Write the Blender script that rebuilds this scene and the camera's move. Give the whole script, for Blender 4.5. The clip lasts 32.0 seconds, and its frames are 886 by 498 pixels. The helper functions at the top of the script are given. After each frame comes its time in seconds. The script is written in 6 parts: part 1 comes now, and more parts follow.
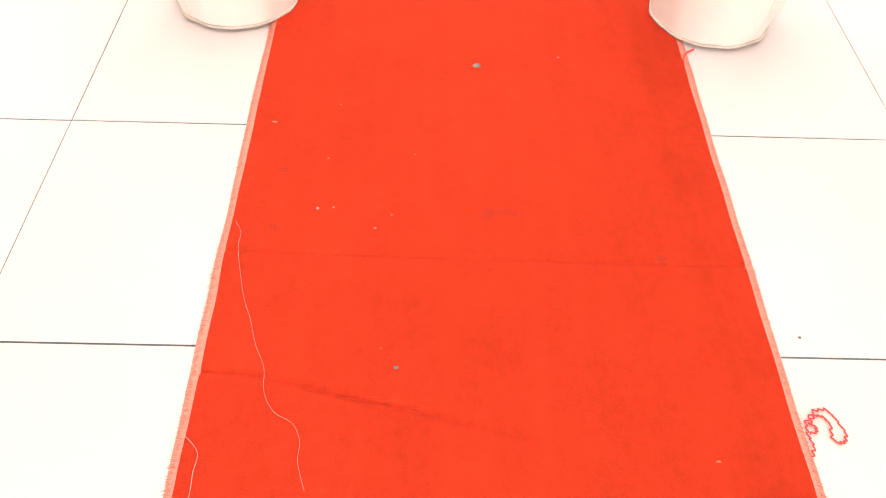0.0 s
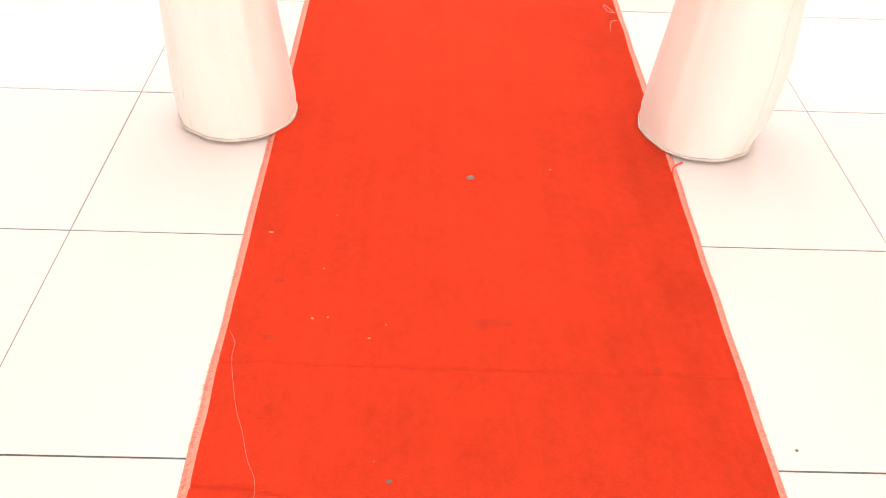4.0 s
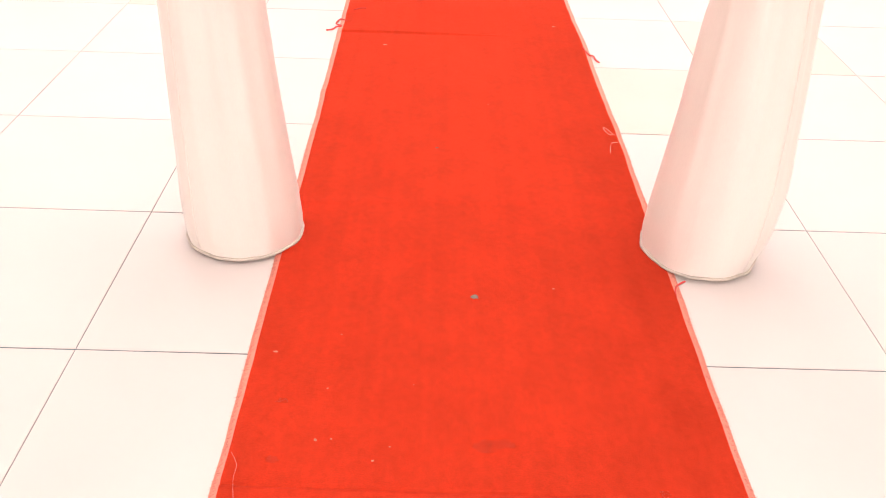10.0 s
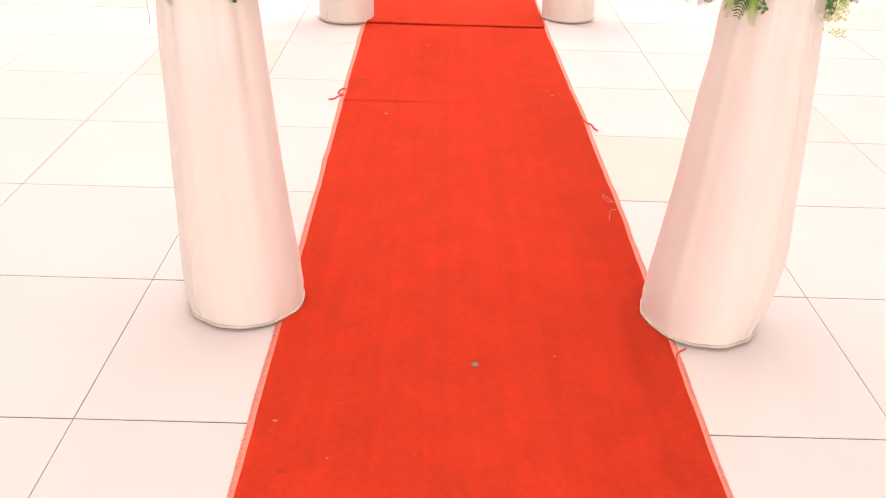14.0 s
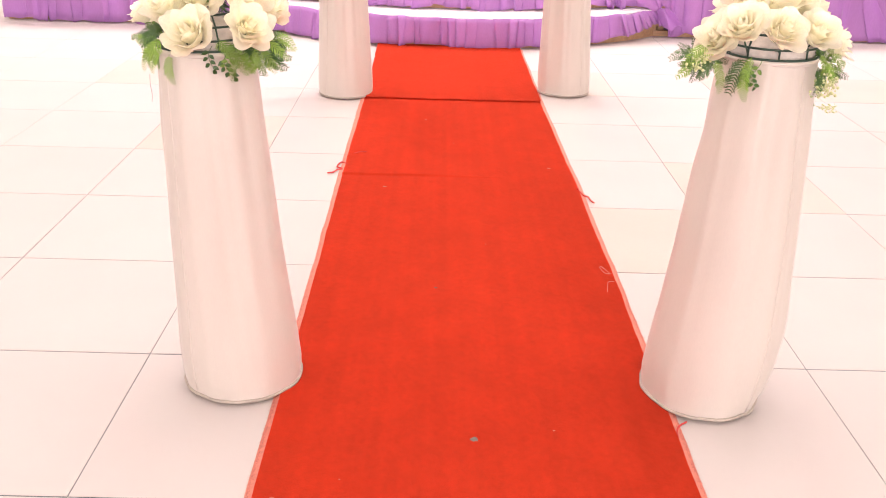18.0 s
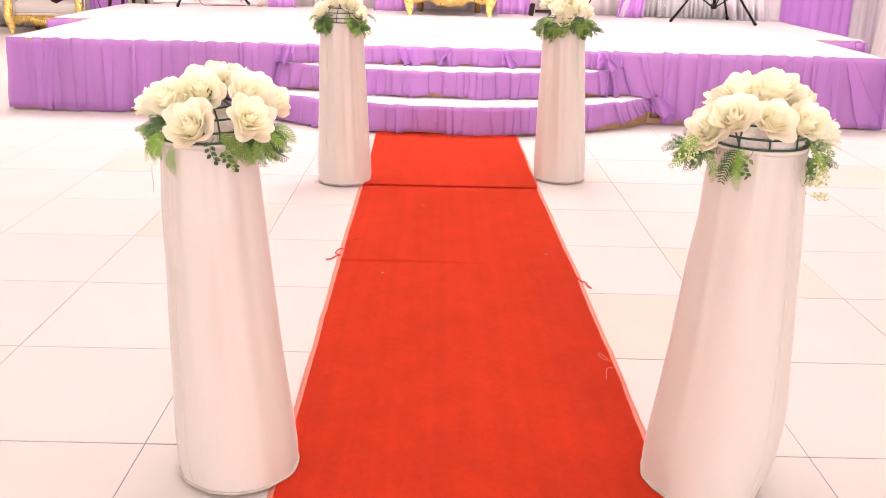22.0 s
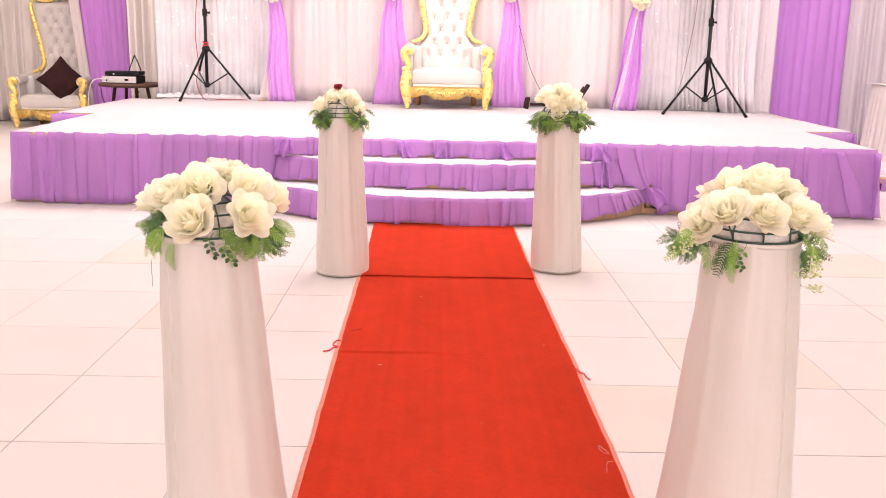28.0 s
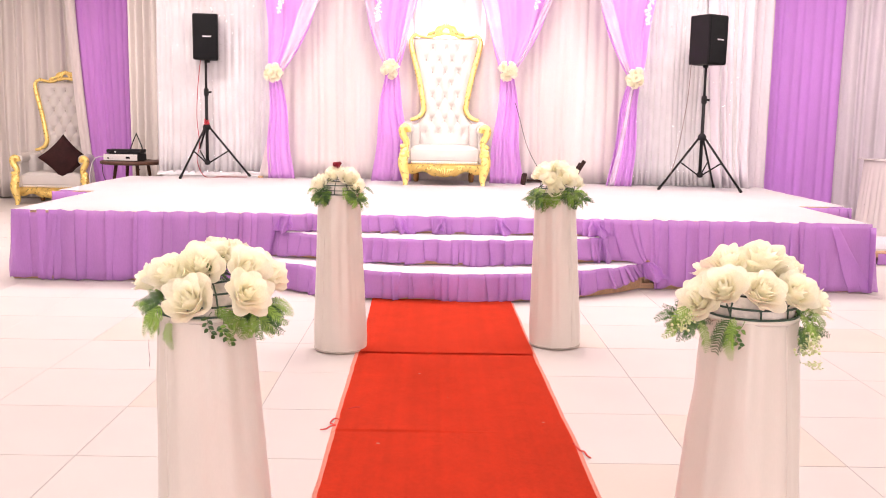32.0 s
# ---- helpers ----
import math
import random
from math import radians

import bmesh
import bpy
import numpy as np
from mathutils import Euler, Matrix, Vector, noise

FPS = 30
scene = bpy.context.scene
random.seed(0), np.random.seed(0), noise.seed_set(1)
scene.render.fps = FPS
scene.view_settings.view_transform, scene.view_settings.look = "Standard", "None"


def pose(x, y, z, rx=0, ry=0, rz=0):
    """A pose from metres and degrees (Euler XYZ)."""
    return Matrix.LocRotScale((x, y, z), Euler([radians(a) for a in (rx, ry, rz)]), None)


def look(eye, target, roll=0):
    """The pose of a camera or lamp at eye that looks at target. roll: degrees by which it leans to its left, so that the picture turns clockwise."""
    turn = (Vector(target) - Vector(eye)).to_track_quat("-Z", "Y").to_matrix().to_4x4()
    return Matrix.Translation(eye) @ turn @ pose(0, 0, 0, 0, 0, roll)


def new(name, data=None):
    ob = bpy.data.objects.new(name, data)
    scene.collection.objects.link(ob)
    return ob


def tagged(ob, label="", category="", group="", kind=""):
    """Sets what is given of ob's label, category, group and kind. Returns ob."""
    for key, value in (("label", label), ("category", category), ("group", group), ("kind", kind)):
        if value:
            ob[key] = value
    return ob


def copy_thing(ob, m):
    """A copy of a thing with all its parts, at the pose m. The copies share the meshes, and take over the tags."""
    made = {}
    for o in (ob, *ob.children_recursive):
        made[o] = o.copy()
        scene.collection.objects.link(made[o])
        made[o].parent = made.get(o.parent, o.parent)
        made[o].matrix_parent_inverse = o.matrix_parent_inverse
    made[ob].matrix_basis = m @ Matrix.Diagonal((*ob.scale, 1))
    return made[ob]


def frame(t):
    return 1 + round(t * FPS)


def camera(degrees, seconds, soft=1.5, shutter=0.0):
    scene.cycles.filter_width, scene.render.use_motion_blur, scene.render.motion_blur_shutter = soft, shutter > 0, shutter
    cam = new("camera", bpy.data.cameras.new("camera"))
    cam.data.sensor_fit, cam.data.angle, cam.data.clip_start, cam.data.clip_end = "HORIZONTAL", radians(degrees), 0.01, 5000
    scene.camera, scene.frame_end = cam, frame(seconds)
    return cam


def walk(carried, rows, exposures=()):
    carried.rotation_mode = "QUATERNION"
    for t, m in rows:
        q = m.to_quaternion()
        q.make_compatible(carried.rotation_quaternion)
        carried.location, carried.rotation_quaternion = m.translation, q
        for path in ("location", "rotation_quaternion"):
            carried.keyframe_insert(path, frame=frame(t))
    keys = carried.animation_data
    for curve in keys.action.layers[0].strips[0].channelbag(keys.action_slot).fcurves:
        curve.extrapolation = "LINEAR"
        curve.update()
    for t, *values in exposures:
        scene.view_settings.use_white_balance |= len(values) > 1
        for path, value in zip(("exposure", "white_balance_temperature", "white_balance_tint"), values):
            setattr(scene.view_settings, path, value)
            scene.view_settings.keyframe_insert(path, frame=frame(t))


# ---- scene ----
cam = camera(51.4, 32.0, soft=1.0)
EXPOSURES = [(0, 0.04, 6500, 13), (6, -0.10, 6500, 15), (8, -0.15, 6490, 16), (10, -0.18, 6480, 17), (11.5, -0.22, 6470, 17), (13, -0.28, 6460, 18), (15, -0.32, 6450, 18), (17, -0.33, 6440, 18), (19, -0.47, 6430, 19), (23, -0.47, 6410, 20), (24.5, -0.60, 6400, 20), (28, -0.615, 6410, 20), (32, -0.60, 6410, 20)]
PATH = [
    (0, (-0.1328, 0.2016, 1.2424), (-0.0982, 1.6046, -0.1825), 2.27),
    (0.5, (-0.1328, 0.2017, 1.2442), (-0.0966, 1.6271, -0.1582), 2.44),
    (1, (-0.1328, 0.2018, 1.2471), (-0.0961, 1.6616, -0.1195), 2.48),
    (1.5, (-0.1327, 0.2019, 1.2501), (-0.0948, 1.6948, -0.0802), 2.48),
    (2, (-0.1327, 0.2019, 1.2524), (-0.0936, 1.7164, -0.0531), 2.49),
    (2.5, (-0.1326, 0.2019, 1.2539), (-0.0926, 1.7239, -0.0430), 2.50),
    (3, (-0.1326, 0.2019, 1.2550), (-0.0916, 1.7354, -0.0282), 2.50),
    (3.5, (-0.1326, 0.2019, 1.2557), (-0.0911, 1.7455, -0.0153), 2.46),
    (5.5, (-0.1328, 0.2014, 1.2645), (-0.0944, 1.8042, 0.0688), 2.35),
    (6, (-0.1329, 0.2013, 1.2657), (-0.0968, 1.8213, 0.0934), 2.27),
    (6.5, (-0.1330, 0.2012, 1.2673), (-0.0985, 1.8370, 0.1172), 2.25),
    (7, (-0.1332, 0.2010, 1.2688), (-0.1010, 1.8488, 0.1358), 2.25),
    (7.5, (-0.1333, 0.2009, 1.2700), (-0.1041, 1.8556, 0.1469), 2.22),
    (8, (-0.1334, 0.2007, 1.2711), (-0.1057, 1.8633, 0.1598), 2.18),
    (8.5, (-0.1335, 0.2006, 1.2723), (-0.1058, 1.8724, 0.1748), 2.15),
    (9, (-0.1336, 0.2004, 1.2735), (-0.1053, 1.8819, 0.1911), 2.16),
    (9.5, (-0.1337, 0.2002, 1.2746), (-0.1057, 1.8889, 0.2034), 2.15),
    (10, (-0.1339, 0.2001, 1.2758), (-0.1082, 1.8977, 0.2188), 2.11),
    (10.5, (-0.1340, 0.1999, 1.2770), (-0.1113, 1.9058, 0.2332), 2.08),
    (11, (-0.1340, 0.1996, 1.2782), (-0.1120, 1.9147, 0.2496), 2.05),
    (11.5, (-0.1340, 0.1994, 1.2795), (-0.1118, 1.9228, 0.2649), 2.02),
    (12, (-0.1340, 0.1992, 1.2808), (-0.1121, 1.9331, 0.2842), 2.02),
    (12.5, (-0.1340, 0.1989, 1.2821), (-0.1125, 1.9406, 0.2994), 2.03),
    (13, (-0.1340, 0.1986, 1.2834), (-0.1128, 1.9496, 0.3170), 2.01),
    (13.5, (-0.1340, 0.1984, 1.2846), (-0.1131, 1.9569, 0.3321), 1.96),
    (14, (-0.1340, 0.1981, 1.2858), (-0.1133, 1.9654, 0.3498), 1.93),
    (14.5, (-0.1340, 0.1979, 1.2866), (-0.1133, 1.9739, 0.3673), 1.90),
    (16.5, (-0.1338, 0.1962, 1.2929), (-0.1135, 2.0028, 0.4352), 1.75),
    (17, (-0.1338, 0.1960, 1.2938), (-0.1137, 2.0104, 0.4526), 1.74),
    (17.5, (-0.1338, 0.1956, 1.2952), (-0.1139, 2.0199, 0.4757), 1.72),
    (18, (-0.1338, 0.1951, 1.2969), (-0.1136, 2.0283, 0.4975), 1.69),
    (18.5, (-0.1337, 0.1945, 1.2986), (-0.1135, 2.0368, 0.5206), 1.66),
    (19, (-0.1337, 0.1938, 1.3005), (-0.1137, 2.0478, 0.5507), 1.63),
    (19.5, (-0.1337, 0.1932, 1.3024), (-0.1135, 2.0561, 0.5751), 1.62),
    (20, (-0.1336, 0.1925, 1.3043), (-0.1131, 2.0661, 0.6048), 1.59),
    (20.5, (-0.1336, 0.1919, 1.3060), (-0.1130, 2.0745, 0.6314), 1.55),
    (21, (-0.1335, 0.1913, 1.3073), (-0.1132, 2.0802, 0.6503), 1.54),
    (21.5, (-0.1335, 0.1909, 1.3084), (-0.1133, 2.0840, 0.6637), 1.51),
    (22, (-0.1335, 0.1905, 1.3094), (-0.1134, 2.0885, 0.6794), 1.49),
    (22.5, (-0.1335, 0.1900, 1.3105), (-0.1130, 2.0930, 0.6955), 1.47),
    (23, (-0.1334, 0.1895, 1.3117), (-0.1125, 2.0972, 0.7117), 1.44),
    (23.5, (-0.1334, 0.1889, 1.3129), (-0.1124, 2.1030, 0.7335), 1.41),
    (24, (-0.1334, 0.1884, 1.3141), (-0.1126, 2.1071, 0.7502), 1.41),
    (24.5, (-0.1333, 0.1879, 1.3152), (-0.1125, 2.1108, 0.7658), 1.40),
    (25, (-0.1333, 0.1875, 1.3161), (-0.1126, 2.1149, 0.7827), 1.37),
    (25.5, (-0.1333, 0.1872, 1.3167), (-0.1124, 2.1187, 0.7981), 1.35),
    (27.5, (-0.1331, 0.1845, 1.3220), (-0.1122, 2.1314, 0.8643), 1.28),
    (28, (-0.1331, 0.1842, 1.3226), (-0.1121, 2.1340, 0.8780), 1.27),
    (28.5, (-0.1331, 0.1837, 1.3235), (-0.1119, 2.1369, 0.8938), 1.23),
    (29, (-0.1331, 0.1830, 1.3247), (-0.1114, 2.1406, 0.9158), 1.21),
    (29.5, (-0.1331, 0.1824, 1.3258), (-0.1114, 2.1437, 0.9346), 1.19),
    (30, (-0.1331, 0.1818, 1.3269), (-0.1117, 2.1459, 0.9506), 1.17),
    (30.5, (-0.1330, 0.1811, 1.3280), (-0.1115, 2.1482, 0.9671), 1.15),
    (31, (-0.1329, 0.1803, 1.3293), (-0.1109, 2.1507, 0.9870), 1.12),
    (31.5, (-0.1329, 0.1795, 1.3307), (-0.1109, 2.1544, 1.0154), 1.10),
    (32, (-0.1329, 0.1788, 1.3318), (-0.1109, 2.1582, 1.0464), 1.07),
]
walk(cam, [(t, look(eye, aim, lean)) for t, eye, aim, lean in PATH], EXPOSURES)

# ---- light ----
world = bpy.data.worlds.new("hall_air")
scene.world = world
world.use_nodes = True
world.node_tree.nodes["Background"].inputs[0].default_value = (1.0, 0.95, 0.9, 1)
world.node_tree.nodes["Background"].inputs[1].default_value = 0.12


def area_lamp(name, x, y, z, sx, sy, watts, color=(1, 0.9, 0.8), aim=None):
    data = bpy.data.lights.new(name, "AREA")
    data.shape, data.size, data.size_y, data.energy, data.color = "RECTANGLE", sx, sy, watts, color
    ob = new(name, data)
    ob.matrix_world = look((x, y, z), aim) if aim else pose(x, y, z)
    return ob


CEIL, ROOM_S = 3.9, -5.42
WARM = (1.0, 0.90, 0.815)
# Assumed ceiling lighting, out of view; watts of each row balanced by eye.
for ly, watts in ((-2.0, 12), (3.2, 28), (6.2, 42), (9.1, 180)):
    for lx in (-3.0, 0.0, 3.0):
        area_lamp("ceiling_fill_lamp", lx, ly, CEIL - 0.07, 1.2, 1.2, watts, WARM)
# Added broad fill before the windowless south wall, brightens faces turned that way.
area_lamp("front_fill_light", 0.2, ROOM_S, 1.9, 9.0, 2.4, 600, (1.0, 0.95, 0.91), aim=(0.2, 20, 1.4))
# Added fills without fixtures, to lift the dark rear corners.
area_lamp("corner_fill_light", -5.6, 10.6, CEIL - 0.1, 0.5, 0.5, 130, WARM)
area_lamp("corner_fill_light", 5.2, 10.0, CEIL - 0.1, 0.5, 0.5, 40, WARM)
area_lamp("throne_uplight_lamp", 0.0, 11.425, 2.18, 0.7, 0.03, 52, (1.0, 0.88, 0.76), aim=(0.0, 11.47, 2.9))
glow = bpy.data.lights.new("throne_glow_lamp", "POINT")
glow.energy, glow.color, glow.shadow_soft_size = 10, (1.0, 0.80, 0.62), 0.02
new("throne_glow_lamp", glow).matrix_world = pose(-0.02, 11.425, 1.75)


# ---- materials ----
def nodes_of(name):
    m = bpy.data.materials.new(name)
    m.use_nodes = True
    nt = m.node_tree
    return m, nt, nt.nodes["Principled BSDF"]


def mat(name, color, rough=0.5, metal=0.0, var=0.08, vscale=3.0, grain=0.06, gscale=120.0, bump=0.2, bscale=0.0,
        stretch=(1, 1, 1), sheen=0.0, per_piece=0.0, spec=0.5, clear=0.0, trans=0.0, weave=0.0, wdist=0.002, rvar=0.2):
    """A procedural surface: colour varied at two scales, roughness by the slow one, fine relief."""
    m, nt, b = nodes_of(name)
    n, l = nt.nodes, nt.links
    tc = n.new("ShaderNodeTexCoord")
    mp = n.new("ShaderNodeMapping")
    mp.inputs["Scale"].default_value = stretch
    l.new(tc.outputs["Object"], mp.inputs[0])
    slow, fast = n.new("ShaderNodeTexNoise"), n.new("ShaderNodeTexNoise")
    slow.inputs["Scale"].default_value, slow.inputs["Detail"].default_value = vscale, 4
    fast.inputs["Scale"].default_value, fast.inputs["Detail"].default_value = gscale, 3
    l.new(mp.outputs[0], slow.inputs["Vector"])
    l.new(mp.outputs[0], fast.inputs["Vector"])

    def around(src, amount, centre=1.0):
        r = n.new("ShaderNodeMapRange")
        r.inputs["From Min"].default_value, r.inputs["From Max"].default_value = 0.25, 0.75
        r.inputs["To Min"].default_value, r.inputs["To Max"].default_value = centre - amount, centre + amount
        l.new(src, r.inputs["Value"])
        return r.outputs[0]

    def times(a, c):
        x = n.new("ShaderNodeMath")
        x.operation = "MULTIPLY"
        l.new(a, x.inputs[0])
        l.new(c, x.inputs[1])
        return x.outputs[0]
    value = times(around(slow.outputs["Fac"], var), around(fast.outputs["Fac"], grain))
    if per_piece:
        info = n.new("ShaderNodeObjectInfo")
        r = n.new("ShaderNodeMapRange")
        r.inputs["To Min"].default_value, r.inputs["To Max"].default_value = 1 - per_piece, 1 + per_piece
        l.new(info.outputs["Random"], r.inputs["Value"])
        value = times(value, r.outputs[0])
    mixc = n.new("ShaderNodeVectorMath")
    mixc.operation = "SCALE"
    mixc.inputs[0].default_value = color
    l.new(value, mixc.inputs["Scale"])
    l.new(mixc.outputs[0], b.inputs["Base Color"])
    l.new(around(slow.outputs["Fac"], rough * rvar, rough), b.inputs["Roughness"])
    b.inputs["Metallic"].default_value = metal
    b.inputs["Specular IOR Level"].default_value = spec
    b.inputs["Sheen Weight"].default_value = sheen
    b.inputs["Sheen Roughness"].default_value = 0.4
    b.inputs["Coat Weight"].default_value = clear
    if bump:
        bp = n.new("ShaderNodeBump")
        bp.inputs["Strength"].default_value, bp.inputs["Distance"].default_value = bump, wdist
        if weave:
            w1, w2 = n.new("ShaderNodeTexWave"), n.new("ShaderNodeTexWave")
            w1.bands_direction, w2.bands_direction = "X", "Y"
            add = n.new("ShaderNodeMath")
            for w in (w1, w2):
                w.inputs["Scale"].default_value, w.inputs["Distortion"].default_value = weave, 1.5
                l.new(tc.outputs["Object"], w.inputs["Vector"])
            l.new(w1.outputs["Fac"], add.inputs[0])
            l.new(w2.outputs["Fac"], add.inputs[1])
            l.new(add.outputs[0], bp.inputs["Height"])
        else:
            l.new(fast.outputs["Fac"], bp.inputs["Height"])
        l.new(bp.outputs[0], b.inputs["Normal"])
    if trans:
        out = n["Material Output"]
        t, mx = n.new("ShaderNodeBsdfTranslucent"), n.new("ShaderNodeMixShader")
        l.new(mixc.outputs[0], t.inputs[0])
        mx.inputs[0].default_value = trans
        l.new(b.outputs[0], mx.inputs[1])
        l.new(t.outputs[0], mx.inputs[2])
        l.new(mx.outputs[0], out.inputs["Surface"])
    return m


def sheer(m, clear):
    """Thin cloth: part of the light goes straight through."""
    nt = m.node_tree
    out = nt.nodes["Material Output"]
    src = out.inputs["Surface"].links[0].from_socket
    t, mx = nt.nodes.new("ShaderNodeBsdfTransparent"), nt.nodes.new("ShaderNodeMixShader")
    mx.inputs[0].default_value = clear
    nt.links.new(src, mx.inputs[1])
    nt.links.new(t.outputs[0], mx.inputs[2])
    nt.links.new(mx.outputs[0], out.inputs["Surface"])
    return m


TILE = mat("glazed_white_tile", (0.575, 0.530, 0.512), 0.42, rvar=0.02, var=0.03, vscale=1.6, grain=0.004, gscale=60, bump=0, per_piece=0.012, spec=0.07)
TILE_BEIGE = mat("glazed_beige_tile", (0.57, 0.505, 0.455), 0.42, rvar=0.02, var=0.04, vscale=2.2, grain=0.01, gscale=60, bump=0, spec=0.07)
GROUT = mat("grey_grout", (0.11, 0.135, 0.15), 0.9, spec=0.1, var=0.5, vscale=1.3, grain=0.2, gscale=200)


def carpet_pile():
    """Short red pile: dark flecks, soft mottling, faint streaks along the loom's direction."""
    m, nt, b = nodes_of("red_carpet_pile")
    n, l = nt.nodes, nt.links
    tc = n.new("ShaderNodeTexCoord")

    def noise_of(scale, detail, stretch, lo, hi, to_lo, to_hi):
        mp, t, r = n.new("ShaderNodeMapping"), n.new("ShaderNodeTexNoise"), n.new("ShaderNodeMapRange")
        mp.inputs["Scale"].default_value = stretch
        t.inputs["Scale"].default_value, t.inputs["Detail"].default_value = scale, detail
        r.inputs["From Min"].default_value, r.inputs["From Max"].default_value = lo, hi
        r.inputs["To Min"].default_value, r.inputs["To Max"].default_value = to_lo, to_hi
        l.new(tc.outputs["Object"], mp.inputs[0])
        l.new(mp.outputs[0], t.inputs["Vector"])
        l.new(t.outputs["Fac"], r.inputs["Value"])
        return t.outputs["Fac"], r.outputs[0]
    fine, f1 = noise_of(330, 3, (1, 1.5, 1), 0.25, 0.60, 0.895, 1.045)
    _, f2 = noise_of(70, 4, (1, 0.7, 1), 0.28, 0.62, 0.945, 1.035)
    _, f3 = noise_of(9, 6, (1, 0.8, 1), 0.30, 0.70, 0.94, 1.035)
    _, f4 = noise_of(2.2, 4, (1.4, 0.8, 1), 0.30, 0.70, 0.965, 1.03)
    _, f5 = noise_of(26, 3, (1, 0.010, 1), 0.35, 0.65, 0.965, 1.035)
    val = f1
    for f in (f2, f3, f4, f5):
        x = n.new("ShaderNodeMath")
        x.operation = "MULTIPLY"
        l.new(val, x.inputs[0])
        l.new(f, x.inputs[1])
        val = x.outputs[0]
    sep, wear, wn = n.new("ShaderNodeSeparateXYZ"), n.new("ShaderNodeMapRange"), n.new("ShaderNodeMath")
    l.new(tc.outputs["Object"], sep.inputs[0])
    patch, _ = noise_of(3.0, 4, (1, 0.5, 1), 0, 1, 0, 1)
    wn.operation = "MULTIPLY_ADD"
    l.new(patch, wn.inputs[0])
    wn.inputs[1].default_value = 0.45
    l.new(sep.outputs["X"], wn.inputs[2])
    wear.inputs["From Min"].default_value, wear.inputs["From Max"].default_value = 0.40, 0.72
    wear.inputs["To Min"].default_value, wear.inputs["To Max"].default_value = 1.0, 0.88
    l.new(wn.outputs[0], wear.inputs["Value"])
    worn = n.new("ShaderNodeMath")
    worn.operation = "MULTIPLY"
    l.new(val, worn.inputs[0])
    l.new(wear.outputs[0], worn.inputs[1])
    val = worn.outputs[0]
    sc = n.new("ShaderNodeVectorMath")
    sc.operation = "SCALE"
    sc.inputs[0].default_value = (0.765, 0.061, 0.023)
    l.new(val, sc.inputs["Scale"])
    l.new(sc.outputs[0], b.inputs["Base Color"])
    b.inputs["Roughness"].default_value = 0.95
    b.inputs["Specular IOR Level"].default_value = 0.08
    b.inputs["Sheen Weight"].default_value = 0.30
    b.inputs["Sheen Roughness"].default_value = 0.45
    b.inputs["Sheen Tint"].default_value = (1.0, 0.16, 0.08, 1)
    bp = n.new("ShaderNodeBump")
    bp.inputs["Strength"].default_value, bp.inputs["Distance"].default_value = 0.5, 0.003
    l.new(fine, bp.inputs["Height"])
    l.new(bp.outputs[0], b.inputs["Normal"])
    return m


CARPET = carpet_pile()
SELVAGE = mat("pale_pink_selvage", (0.70, 0.255, 0.19), 0.9, var=0.16, vscale=14, grain=0.3, gscale=300, bump=0.4, stretch=(1, 6, 1))
THREAD_W = mat("white_thread", (0.80, 0.42, 0.33), 0.8)
THREAD_R = mat("red_thread", (0.62, 0.06, 0.05), 0.85)
SATIN = mat("ivory_satin", (0.705, 0.642, 0.588), 0.42, var=0.06, vscale=5, grain=0.015, gscale=300, bump=0.03, sheen=0.3, stretch=(1, 1, 0.25), trans=0.15)
PURPLE = sheer(mat("lilac_organza", (0.63, 0.31, 0.755), 0.6, var=0.10, vscale=7, grain=0.05, gscale=260, bump=0.1, sheen=0.25, stretch=(1, 1, 0.12), trans=0.25), 0.36)
LILAC = sheer(mat("lilac_chiffon", (0.85, 0.48, 0.93), 0.6, var=0.06, vscale=4, grain=0.04, gscale=260, bump=0.08, sheen=0.35, stretch=(1, 1, 0.2), trans=0.4), 0.18)
MAGENTA = sheer(mat("orchid_chiffon", (0.74, 0.35, 0.86), 0.6, var=0.06, vscale=5, grain=0.04, gscale=260, bump=0.08, sheen=0.3, stretch=(1, 1, 0.1), trans=0.4), 0.1)
VIOLET = sheer(mat("violet_chiffon", (0.80, 0.39, 0.95), 0.6, var=0.06, vscale=5, grain=0.04, gscale=260, bump=0.08, sheen=0.3, stretch=(1, 1, 0.1), trans=0.4), 0.1)
WHITE_CLOTH = mat("white_chiffon", (0.815, 0.745, 0.73), 0.7, var=0.05, vscale=3, grain=0.03, gscale=200, bump=0.06, sheen=0.2, stretch=(1, 1, 0.15), trans=0.3)
GREY_CLOTH = mat("pale_grey_curtain", (0.725, 0.66, 0.715), 0.75, var=0.06, vscale=3, grain=0.04, gscale=200, bump=0.08, sheen=0.2, stretch=(1, 1, 0.15), trans=0.15)
CREAM_CLOTH = mat("pale_beige_curtain", (0.80, 0.735, 0.70), 0.75, var=0.06, vscale=3, grain=0.04, gscale=200, bump=0.08, sheen=0.2, stretch=(1, 1, 0.15), trans=0.15)
DECK = mat("white_stage_cloth", (0.83, 0.80, 0.83), 0.75, var=0.04, vscale=1.5, grain=0.04, gscale=150, bump=0.2)
WOOD = mat("raw_pine", (0.50, 0.31, 0.17), 0.6, var=0.2, vscale=6, grain=0.15, gscale=40, stretch=(1, 8, 8), bump=0.3)
WALL = mat("cream_wall_paint", (0.72, 0.66, 0.56), 0.8, var=0.04, vscale=1.2, grain=0.03, gscale=90, bump=0.1)
CEILING = mat("white_ceiling_paint", (0.8, 0.78, 0.75), 0.85, var=0.03, vscale=1, grain=0.02, bump=0.05)
